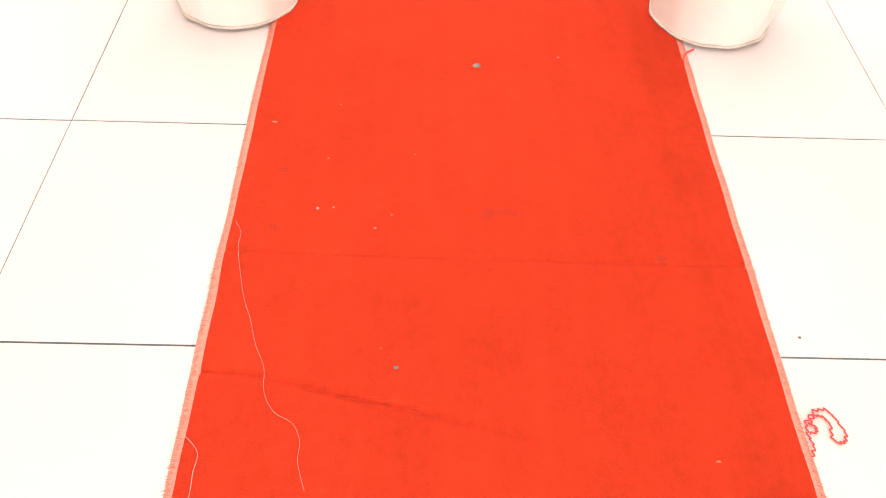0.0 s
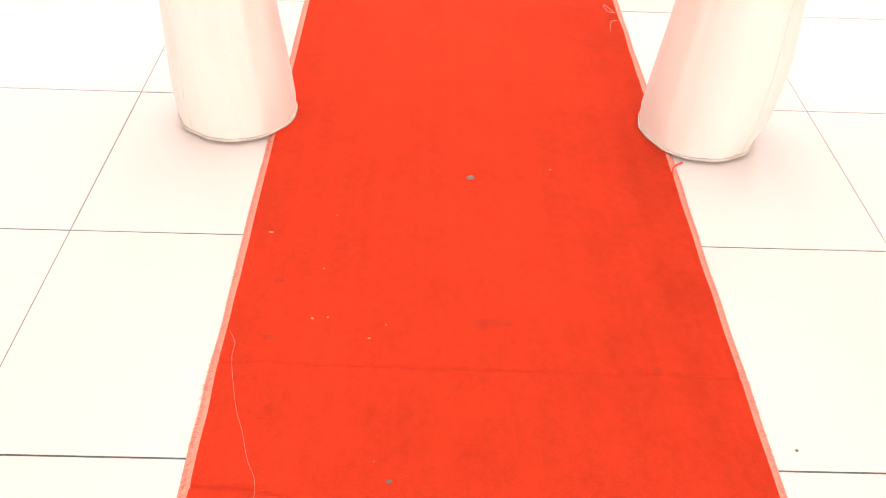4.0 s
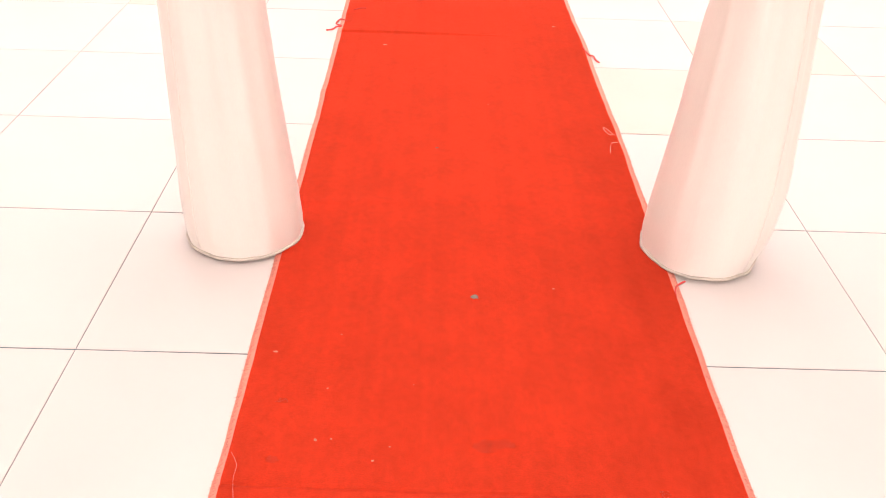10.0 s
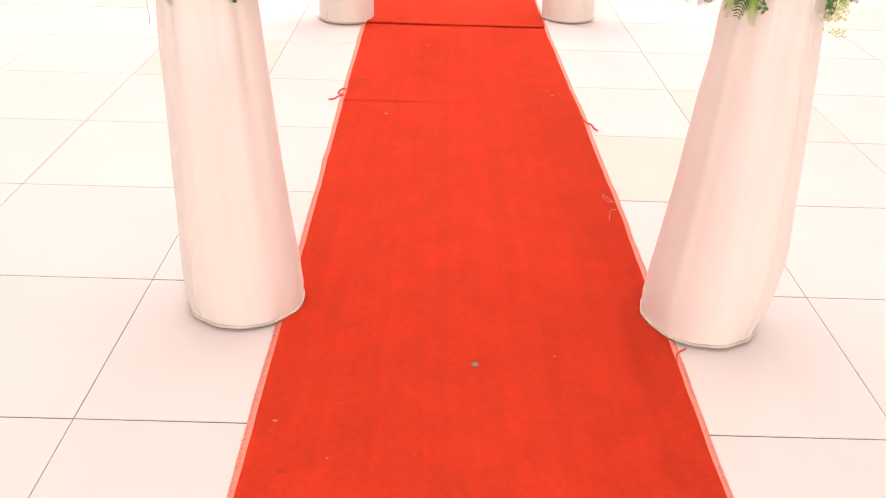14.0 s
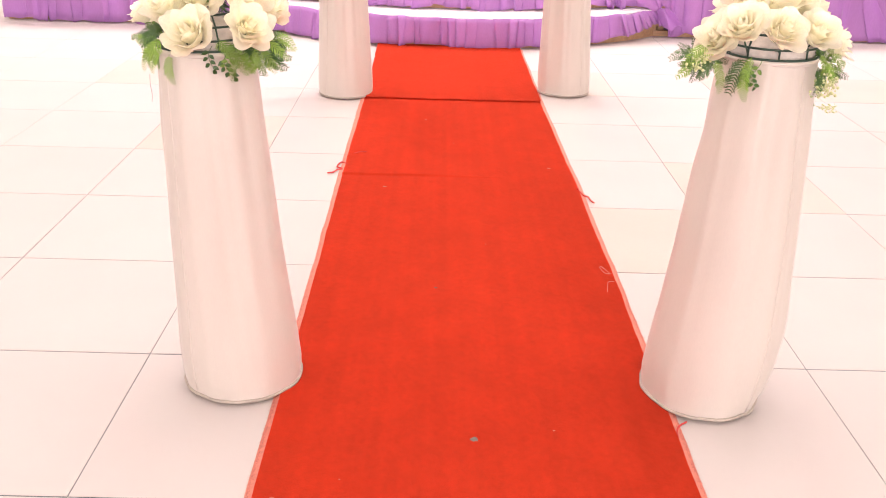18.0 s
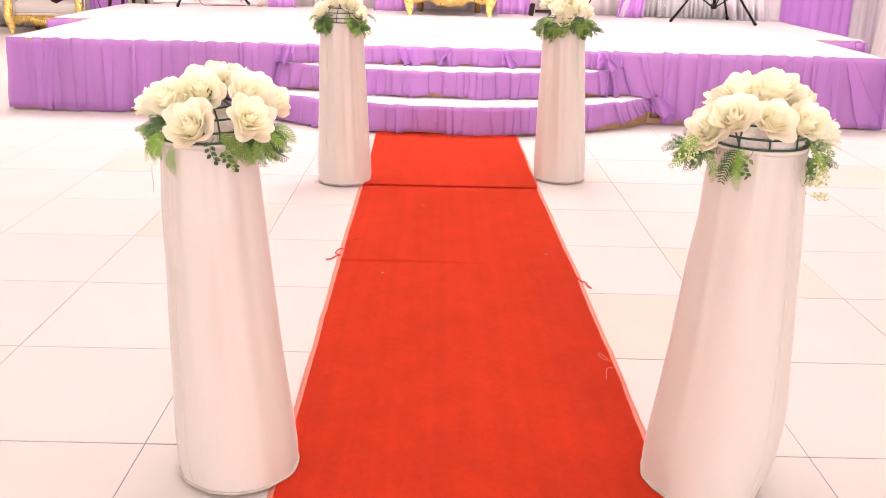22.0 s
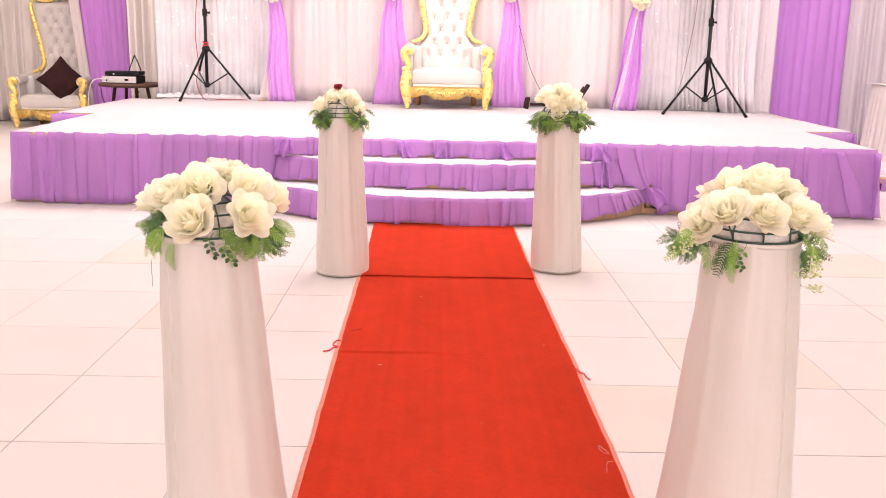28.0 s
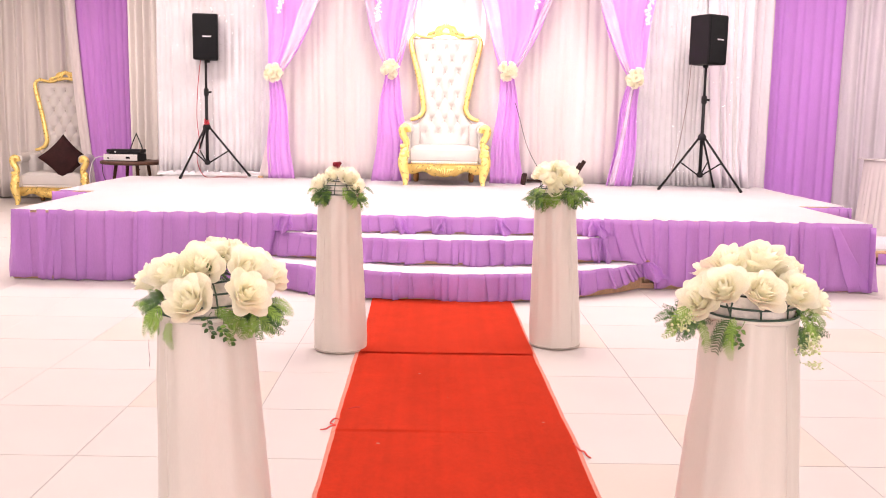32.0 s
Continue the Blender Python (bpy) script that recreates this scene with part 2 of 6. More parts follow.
GOLD = mat("gilded_wood", (0.92, 0.69, 0.23), 0.3, metal=0.5, var=0.07, vscale=25, grain=0.05, gscale=150, bump=0.15, bscale=1, wdist=0.004)
LEATHER = mat("white_leather", (0.575, 0.538, 0.512), 0.42, var=0.03, vscale=8, grain=0.03, gscale=400, bump=0.12)
BUTTON = mat("pearl_button", (0.48, 0.44, 0.41), 0.25, var=0.02)
BROWN_LEG = mat("dark_bronze_leg", (0.25, 0.11, 0.03), 0.35, metal=0.4, var=0.2, vscale=30)
BLACK = mat("black_textured_paint", (0.010, 0.009, 0.010), 0.6, spec=0.2, var=0.15, vscale=6, grain=0.2, gscale=500, bump=0.25)
GRILLE = mat("black_grille_cloth", (0.007, 0.007, 0.008), 0.85, spec=0.15, var=0.1, grain=0.4, gscale=700, bump=0.4)
SILVER_PAINT = mat("silver_plastic", (0.62, 0.60, 0.60), 0.35, metal=0.3, var=0.05)
RED_PAINT = mat("red_plastic", (0.5, 0.02, 0.03), 0.4)
VELVET = mat("dark_brown_velvet", (0.035, 0.014, 0.014), 0.8, var=0.3, vscale=9, grain=0.25, gscale=120, bump=0.4, sheen=0.03, spec=0.1)
TABLE_WOOD = mat("dark_brown_wood", (0.085, 0.04, 0.026), 0.5, spec=0.25, var=0.25, vscale=5, grain=0.2, gscale=60, stretch=(1, 8, 1))
ROSE = mat("cream_silk_petal", (0.982, 0.960, 0.825), 0.6, var=0.06, vscale=14, grain=0.05, gscale=200, bump=0.12, trans=0.65, sheen=0.1, per_piece=0.03)
ROSE_RED = mat("dark_red_silk_petal", (0.30, 0.01, 0.03), 0.6, var=0.15, vscale=20)
FERN = mat("green_plastic_fern", (0.21, 0.36, 0.055), 0.45, var=0.3, vscale=12, grain=0.15, gscale=150, bump=0.15, trans=0.18, per_piece=0.35)
LEAF = mat("dark_green_plastic_leaf", (0.05, 0.13, 0.028), 0.4, var=0.3, vscale=14, grain=0.15, gscale=150, bump=0.15, trans=0.2, per_piece=0.25)
WIRE = mat("dark_green_wire", (0.02, 0.05, 0.035), 0.35, var=0.1)
CABLE = mat("black_cable", (0.02, 0.02, 0.02), 0.5)
CABLE_RED = mat("red_cable", (0.35, 0.03, 0.04), 0.5)
LAMP_GLOW, _nt, _b = nodes_of("ceiling_lamp_diffuser")
_b.inputs["Base Color"].default_value = (0.9, 0.9, 0.88, 1)
_b.inputs["Emission Color"].default_value = (1.0, 0.9, 0.8, 1)
_b.inputs["Emission Strength"].default_value = 6.0


def sequin_cloth():
    """Silver mesh cloth sewn with tiny flakes, each tilted its own way."""
    m, nt, b = nodes_of("silver_sequin_cloth")
    n, l = nt.nodes, nt.links
    tc, v = n.new("ShaderNodeTexCoord"), n.new("ShaderNodeTexVoronoi")
    v.inputs["Scale"].default_value = 130
    l.new(tc.outputs["Object"], v.inputs["Vector"])
    nm = n.new("ShaderNodeBump")
    nm.inputs["Strength"].default_value, nm.inputs["Distance"].default_value = 0.5, 0.003
    l.new(v.outputs["Color"], nm.inputs["Height"])
    l.new(nm.outputs[0], b.inputs["Normal"])
    ns = n.new("ShaderNodeTexNoise")
    ns.inputs["Scale"].default_value = 4
    l.new(tc.outputs["Object"], ns.inputs["Vector"])
    cr = n.new("ShaderNodeMix")
    cr.data_type = "RGBA"
    cr.inputs["A"].default_value, cr.inputs["B"].default_value = (0.51, 0.488, 0.51, 1), (0.69, 0.665, 0.685, 1)
    l.new(ns.outputs["Fac"], cr.inputs["Factor"])
    l.new(cr.outputs["Result"], b.inputs["Base Color"])
    b.inputs["Metallic"].default_value, b.inputs["Roughness"].default_value = 0.05, 0.42
    return sheer(m, 0.05)


SEQUIN = sequin_cloth()
FLAKE = mat("silver_flake", (0.92, 0.9, 0.9), 0.12, metal=0.9, bump=0)
SASH = sheer(mat("silver_white_sash", (0.84, 0.75, 0.82), 0.4, metal=0.1, var=0.1, vscale=8, grain=0.12, gscale=200, bump=0.3, trans=0.3), 0.5)


# ---- mesh helpers ----
def link_mesh(name, bm, material, smooth=True):
    me = bpy.data.meshes.new(name)
    bm.normal_update()
    bm.to_mesh(me)
    bm.free()
    if material:
        me.materials.append(material)
    if smooth:
        for p in me.polygons:
            p.use_smooth = True
    return new(name, me)


def part(name, bm, material, parent, label="", smooth=True):
    ob = link_mesh(name, bm, material, smooth)
    ob.parent = parent
    if label:
        tagged(ob, label)
    return ob


def thing(name, label, category, m=None, group="", kind=""):
    ob = new(name)
    ob.empty_display_size = 0.1
    if m is not None:
        ob.matrix_world = m
    return tagged(ob, label, category, group, kind)


def box(bm, cx, cy, cz, sx, sy, sz, bev=0.0, m=None):
    r = bmesh.ops.create_cube(bm, size=1, matrix=(m or Matrix()) @ Matrix.LocRotScale((cx, cy, cz), None, (sx, sy, sz)))
    if bev:
        es = list({e for v in r["verts"] for e in v.link_edges})
        bmesh.ops.bevel(bm, geom=es, offset=bev, segments=2, affect="EDGES", profile=0.6)
    return bm


def grid(bm, fn, nu, nv, loop=False):
    """A sheet of nu x nv cells through fn(u, v), u and v from 0 to 1."""
    cols = nu if loop else nu + 1
    rows = [[bm.verts.new(fn(i / nu, j / nv)) for i in range(cols)] for j in range(nv + 1)]
    for j in range(nv):
        for i in range(nu):
            k = (i + 1) % cols
            bm.faces.new((rows[j][i], rows[j][k], rows[j + 1][k], rows[j + 1][i]))
    return rows


def tube(bm, pts, radius, sides=8, closed=False, caps=True):
    """A round bar along pts; radius may be a list."""
    pts = [Vector(p) for p in pts]
    n = len(pts)
    rad = radius if isinstance(radius, (list, tuple)) else [radius] * n
    rings, side = [], None
    for i, p in enumerate(pts):
        a = pts[(i - 1) % n] if closed or i else p
        b = pts[(i + 1) % n] if closed or i < n - 1 else p
        d = (b - a).normalized()
        if side is None:
            side = d.orthogonal().normalized()
        side = (side - d * side.dot(d)).normalized()
        other = d.cross(side)
        rings.append([bm.verts.new(p + (side * math.cos(t) + other * math.sin(t)) * rad[i])
                      for t in (2 * math.pi * k / sides for k in range(sides))])
    for i in range(n if closed else n - 1):
        a, b = rings[i], rings[(i + 1) % n]
        for k in range(sides):
            bm.faces.new((a[k], a[(k + 1) % sides], b[(k + 1) % sides], b[k]))
    if caps and not closed:
        bm.faces.new(rings[0][::-1])
        bm.faces.new(rings[-1])
    return bm


def lathe(bm, profile, sides=24, m=None, cap=True):
    """Turned shape from (radius, z) pairs."""
    m = m or Matrix()
    rings = [[bm.verts.new(m @ Vector((r * math.cos(t), r * math.sin(t), z))) for t in (2 * math.pi * k / sides for k in range(sides))]
             for r, z in profile]
    for a, b in zip(rings, rings[1:]):
        for k in range(sides):
            bm.faces.new((a[k], a[(k + 1) % sides], b[(k + 1) % sides], b[k]))
    if cap:
        bm.faces.new(rings[0][::-1])
        bm.faces.new(rings[-1])
    return bm


def solid(ob, thick):
    s = ob.modifiers.new("thickness", "SOLIDIFY")
    s.thickness, s.offset = thick, 0
    return ob


def lerp(a, b, t):
    return a + (b - a) * t


def smoothstep(t):
    t = min(max(t, 0), 1)
    return t * t * (3 - 2 * t)


def at_table(table, x):
    """Value at x of a table of (x, value), joined by straight lines."""
    if x <= table[0][0]:
        return table[0][1]
    for (a, va), (b, vb) in zip(table, table[1:]):
        if x <= b:
            return lerp(va, vb, (x - a) / (b - a))
    return table[-1][1]


def folds(seed, count, sharp=0.6):
    """An uneven fold profile over u in 0..1, with values in about -1..1."""
    r = random.Random(seed)
    edges = [0.0]
    for _ in range(count):
        edges.append(edges[-1] + r.uniform(0.6, 1.4))
    edges = [e / edges[-1] for e in edges]
    amps = [r.uniform(0.55, 1.1) for _ in range(count)]

    def f(u):
        for k in range(count):
            if u <= edges[k + 1] or k == count - 1:
                t = (u - edges[k]) / (edges[k + 1] - edges[k])
                s = 0.5 - 0.5 * math.cos(2 * math.pi * min(max(t, 0), 1))
                return (2 * s ** sharp - 1) * amps[k]
        return 0
    return f


def curtain(name, x0, y0, x1, y1, z0, z1, count, depth, material, parent, seed, label="", pool=0.0, sway=0.01, lean=None, per_fold=9, nv=14):
    """A hanging sheet with uneven folds between two plan points. lean(v): shift along the sheet of its first edge."""
    f, g = folds(seed, count), folds(seed + 50, count)
    d = Vector((x1 - x0, y1 - y0, 0))
    nrm = Vector((d.y, -d.x, 0)).normalized()

    def fn(u, v):
        z = lerp(z0, z1, v)
        off = lerp(f(u), 0.6 * f(u) + 0.4 * g(u), 1 - v) * depth * (0.75 + 0.45 * (1 - v))
        uu = u + sway * math.sin(v * 5 + seed + u * 9) * (1 - v)
        if lean:
            uu = lean(v) + (1 - lean(v)) * uu
        p = Vector((x0, y0, 0)) + d * uu + nrm * (off + pool * max(0, 0.12 - v) / 0.12 * (0.6 + 0.4 * f(u)))
        return (p.x, p.y, z)
    bm = bmesh.new()
    grid(bm, fn, count * per_fold, nv)
    if parent is None:
        return solid(link_mesh(name, bm, material), 0.004)
    return solid(part(name, bm, material, parent, label), 0.004)


# ---- structure ----
ROOM_X0, ROOM_X1, ROOM_Y0, ROOM_Y1 = -6.95, 6.95, -5.52, 14.6
STAGE_Z, STAGE_Y = 0.55, 7.40
BACK = lambda x: 11.47 - 0.075 * x

floor = link_mesh("floor", box(bmesh.new(), (ROOM_X0 + ROOM_X1) / 2, (ROOM_Y0 + ROOM_Y1) / 2, -0.0516, ROOM_X1 - ROOM_X0, ROOM_Y1 - ROOM_Y0, 0.1), GROUT, False)
tagged(floor, "floor of glossy white square tiles with thin grey joints", "floor", kind="structure")
cx, cy, lx, ly = (ROOM_X0 + ROOM_X1) / 2, (ROOM_Y0 + ROOM_Y1) / 2, ROOM_X1 - ROOM_X0, ROOM_Y1 - ROOM_Y0
for name, b in (("wall_north", (cx, ROOM_Y1 + 0.1, CEIL / 2, lx + 0.4, 0.2, CEIL)), ("wall_south", (cx, ROOM_Y0 - 0.1, CEIL / 2, lx + 0.4, 0.2, CEIL)),
                ("wall_west", (ROOM_X0 - 0.1, cy, CEIL / 2, 0.2, ly, CEIL)), ("wall_east", (ROOM_X1 + 0.1, cy, CEIL / 2, 0.2, ly, CEIL))):
    tagged(link_mesh(name, box(bmesh.new(), *b), WALL, False), "plain cream painted wall of the hall", "wall", kind="structure")
tagged(link_mesh("ceiling", box(bmesh.new(), cx, cy, CEIL + 0.1, lx + 0.4, ly + 0.4, 0.2), CEILING, False), "plain white ceiling of the hall", "ceiling", kind="structure")
# Assumed glowing panels, never in view; the 2.2 row has no lamp above it.
lamp = thing("ceiling_light", "assumed square white ceiling light panel, out of view, switched on", "ceiling light", pose(-3.0, -2.0, CEIL), group="ceiling lights")
fr = bmesh.new()
for sx, sy, wx, wy in ((0, 0.62, 1.28, 0.04), (0, -0.62, 1.28, 0.04), (0.62, 0, 0.04, 1.2), (-0.62, 0, 0.04, 1.2)):
    box(fr, sx, sy, -0.03, wx, wy, 0.06, 0.004)
part("frame", fr, SILVER_PAINT, lamp, smooth=False)
part("diffuser", box(bmesh.new(), 0, 0, -0.025, 1.2, 1.2, 0.03), LAMP_GLOW, lamp, smooth=False)
for ly_ in (-2.0, 2.2, 6.2, 9.1):
    for lx_ in (-3.0, 0.0, 3.0):
        if (lx_, ly_) != (-3.0, -2.0):
            copy_thing(lamp, pose(lx_, ly_, CEIL))


# ---- stage ----
def prism(bm, outline, z0, z1):
    low = [bm.verts.new((x, y, z0)) for x, y in outline]
    top = [bm.verts.new((x, y, z1)) for x, y in outline]
    bm.faces.new(low[::-1])
    f = bm.faces.new(top)
    for i in range(len(outline)):
        k = (i + 1) % len(outline)
        bm.faces.new((low[i], low[k], top[k], top[i]))
    return f


def ruffle(name, path, length, z0, z1, width, depth, material, parent, seed, label="", ragged=0.008, nv=8, flare=0.3, top_wave=0.004, lift=None, shift=None):
    """A gathered skirt along path(u) -> (x, y, nx, ny): box pleats of about that width that overlap one another."""
    r = random.Random(seed)
    n = max(3, round(length / width))
    edges = [0.0]
    for _ in range(n):
        edges.append(edges[-1] + r.uniform(0.55, 1.5))
    edges = [e / edges[-1] for e in edges]
    tilt, drop, skew, bulge = ([r.uniform(-1, 1) for _ in range(n + 1)] for _ in range(4))
    under = [r.uniform(0.3, 1.25) for _ in range(n + 1)]
    prof = ((0.0, 0.0), (-0.20, 0.22), (-0.42, 0.42), (-0.45, 0.64), (-0.40, 0.84), (-0.15, 1.0), (0.25, 0.80), (0.65, 0.42), (1.0, 0.0))
    us = []
    for k in range(n):
        for t, h in prof[:-1]:
            us.append((k, t, h))
    us.append((n - 1, 1.0, 0.0))
    bm = bmesh.new()
    rows = []
    for j in range(nv + 1):
        v = j / nv
        row = []
        for k, t, h in us:
            u = lerp(edges[k], edges[k + 1], t if t > 0 else t * under[k])
            u += skew[k] * 0.22 / n * (1 - v) * math.sin(math.pi * t) + tilt[k] * 0.16 / n * (1 - v) * (1 - t)
            if shift:
                u += shift(u) / length * (1 - v) ** 1.4
            x, y, nx, ny = path(min(max(u, -0.1), 1.1))
            hh = h * (0.8 + 0.35 * bulge[k])
            off = depth * (0.10 * math.sin(u * n * 15 + 3 * v + seed) * (1 - v) + hh * lerp(1.0, 0.2, v * v) + flare * (1 - v) * (0.5 + 0.5 * math.sin(u * 37 + seed)))
            bot = z0 + ragged * drop[k] + ragged * 0.6 * math.sin(u * 61 + seed) + (lift(u) if lift else 0)
            z = lerp(bot, z1 + top_wave * math.sin(u * 83 + seed) + top_wave * tilt[k], v)
            row.append(bm.verts.new((x + nx * off, y + ny * off, z)))
        rows.append(row)
    for j in range(nv):
        for i in range(len(us) - 1):
            bm.faces.new((rows[j][i], rows[j][i + 1], rows[j + 1][i + 1], rows[j + 1][i]))
    return solid(part(name, bm, material, parent, label), 0.0025)


def straight(x0, y0, x1, y1):
    d = Vector((x1 - x0, y1 - y0)).normalized()
    return lambda u: (lerp(x0, x1, u), lerp(y0, y1, u), d.y, -d.x)


stage = thing("stage", "low white-topped wooden stage with a gathered lilac skirt", "stage", kind="structure")
SL, SR = -3.40, 3.29
deck = bmesh.new()
nx_, ny_ = 120, 90


def deck_height(x, y):
    return STAGE_Z + 0.004 * noise.noise((x * 1.3, y * 1.3, 0)) + 0.003 * noise.noise((x * 6, y * 2.5, 4))


def deck_top(u, v):
    x, y = lerp(SL - 0.034, SR + 0.034, u), lerp(STAGE_Y - 0.030, 12.05, v)
    return (x, y, deck_height(x, y))


grid(deck, deck_top, nx_, ny_)
bmesh.ops.solidify(deck, geom=deck.faces[:], thickness=0.022)
part("deck_cloth", deck, DECK, stage, "white cloth stretched over the deck", False)
frame_bm = bmesh.new()
box(frame_bm, (SL + SR) / 2, (STAGE_Y + 12.05) / 2 + 0.03, STAGE_Z - 0.052, SR - SL - 0.04, 12.05 - STAGE_Y - 0.06, 0.04)
for i in range(9):
    x = lerp(SL + 0.06, SR - 0.06, i / 8)
    box(frame_bm, x, STAGE_Y + 0.07, 0.245, 0.05, 0.05, 0.48, 0.004)
    box(frame_bm, x, 9.6, 0.245, 0.05, 0.05, 0.48, 0.004)
part("timber_frame", frame_bm, WOOD, stage, "raw pine stage frame", False)
part("bottom_rail", box(bmesh.new(), (SL + SR) / 2, STAGE_Y + 0.02, 0.022, SR - SL + 0.1, 0.04, 0.044, 0.004), WOOD, stage, "raw pine rail on the floor", False)
ruffle("front_skirt", straight(-3.10, STAGE_Y - 0.039, -1.36, STAGE_Y - 0.039), 1.74, 0.018, STAGE_Z + 0.004, 0.086, 0.042, PURPLE, stage, 5, "gathered lilac organza skirt", 0.012, flare=0.9,
       shift=lambda u: -0.09 * smoothstep((u - 0.86) / 0.14))
def strip(x_top, x_low, y, z0, z1, waves, depth, seed, label):
    """A loose sheet of organza that hangs from x_top to x_low, each a pair (left, right)."""
    bm = bmesh.new()

    def fn(u, v):
        x = lerp(lerp(x_low[0], x_low[1], u), lerp(x_top[0], x_top[1], u), v)
        w = math.sin(waves * math.pi * (u + 0.25 * (1 - v)) + seed) + 0.35 * math.sin(2.7 * waves * u + 2 * v + seed)
        edge = 0.006 * math.sin(9 * v + seed) * (1 if u > 0.5 else -1)
        return (x + edge * (1 - v), y - depth * w * (1.15 - v) - 0.02 * (1 - v), lerp(z0 + 0.006 * math.sin(7 * u + seed), z1, v))
    grid(bm, fn, 24, 12)
    return solid(part("front_skirt", bm, PURPLE, stage, label), 0.0025)


strip((SL - 0.03, -3.285), (SL - 0.055, -3.285), STAGE_Y - 0.039, 0.022, STAGE_Z + 0.004, 1.2, 0.006, 6, "loose lilac sheet at the stage's corner")
strip((SL - 0.02, -3.36), (SL - 0.04, -3.35), STAGE_Y - 0.046, 0.026, STAGE_Z + 0.003, 1.0, 0.004, 2, "second sheer layer at the corner")
strip((-3.228, -3.160), (-3.222, -3.138), STAGE_Y - 0.047, 0.012, STAGE_Z + 0.005, 1.0, 0.006, 7, "narrow loose lilac strip")
strip((-3.120, -3.062), (-3.205, -3.110), STAGE_Y - 0.060, 0.010, STAGE_Z + 0.006, 1.4, 0.008, 4, "narrow leaning lilac strip")
strip((-3.37, -3.06), (-3.37, -3.06), STAGE_Y - 0.033, 0.03, STAGE_Z - 0.02, 2.0, 0.003, 9, "single sheer layer of lilac organza")
part("front_board", box(bmesh.new(), (SL + SR) / 2, STAGE_Y + 0.012, 0.295, SR - SL + 0.02, 0.018, 0.44, 0.003), WOOD, stage, "raw wooden board behind the sheer skirt", False)
ruffle("front_skirt", straight(1.22, STAGE_Y - 0.041, 2.93, STAGE_Y - 0.041), 1.71, 0.025, STAGE_Z + 0.004, 0.092, 0.046, PURPLE, stage, 8, "gathered lilac organza skirt", 0.02, flare=1.1,
       shift=lambda u: 0.16 * smoothstep((0.24 - u) / 0.2) * smoothstep(u / 0.05), lift=lambda u: 0.195 * smoothstep((0.235 - u) / 0.03))
strip((2.90, SR + 0.035), (2.86, SR + 0.115), STAGE_Y - 0.045, 0.016, STAGE_Z + 0.003, 1.6, 0.012, 3, "sheer flared lilac corner of the skirt")
strip((3.00, 3.05), (3.16, SR + 0.06), STAGE_Y - 0.064, 0.014, STAGE_Z - 0.02, 1.2, 0.008, 5, "sheer fold fanning out over the corner")
strip((2.88, 2.96), (2.87, 2.99), STAGE_Y - 0.062, 0.012, STAGE_Z + 0.004, 1.0, 0.010, 8, "narrow lilac fold")
ruffle("front_skirt", straight(-1.38, STAGE_Y - 0.037, 1.32, STAGE_Y - 0.037), 2.7, 0.425, STAGE_Z + 0.004, 0.074, 0.036, PURPLE, stage, 12, "short lilac ruffle above the steps", 0.012, nv=5, flare=0.5)
ruffle("side_skirt", straight(SR + 0.02, STAGE_Y, SR + 0.02, 8.85), 1.45, 0.03, STAGE_Z - 0.022, 0.2, 0.03, PURPLE, stage, 15, "", 0.02)
ruffle("side_skirt", straight(SL - 0.02, 9.2, SL - 0.02, STAGE_Y), 1.8, 0.03, STAGE_Z - 0.022, 0.2, 0.03, PURPLE, stage, 16, "", 0.02)
for x0, x1, y0, seed in ((SR + 0.005, 3.80, 8.85, 20), (-3.82, SL - 0.005, 9.2, 24)):
    wing = bmesh.new()
    grid(wing, lambda u, v: (lerp(x0, x1, u), lerp(y0, 11.4, v), deck_height(lerp(x0, x1, u), lerp(y0, 11.4, v)) - 0.0015), 8, 24)
    bmesh.ops.solidify(wing, geom=wing.faces[:], thickness=0.02)
    part("side_platform_cloth", wing, DECK, stage, "white cloth on the narrow side platform", False)
    ruffle("side_platform_skirt", straight(x0, y0 - 0.01, x1, y0 - 0.01), x1 - x0, 0.03, STAGE_Z - 0.014, 0.1, 0.02, PURPLE, stage, seed, "", 0.02)
    ox = x1 + 0.01 if x0 > 0 else x0 - 0.01
    ruffle("side_platform_skirt", straight(ox, y0, ox, 11.4) if x0 > 0 else straight(ox, 11.4, ox, y0), 2.2, 0.03, STAGE_Z - 0.014, 0.2, 0.02, PURPLE, stage, seed + 1, "", 0.02)
    box_bm = bmesh.new()
    box(box_bm, (x0 + x1) / 2, (y0 + 11.4) / 2, 0.26, x1 - x0 - 0.04, 11.4 - y0 - 0.04, 0.5)
    part("side_platform_frame", box_bm, WOOD, stage, "", False)


def arc_path(cx, cy, rad, xl, xr):
    a0, a1 = math.asin((xl - cx) / rad), math.asin((xr - cx) / rad)

    def f(u):
        a = lerp(a0, a1, u)
        return (cx + rad * math.sin(a), cy - rad * math.cos(a), math.sin(a), -math.cos(a))
    return f


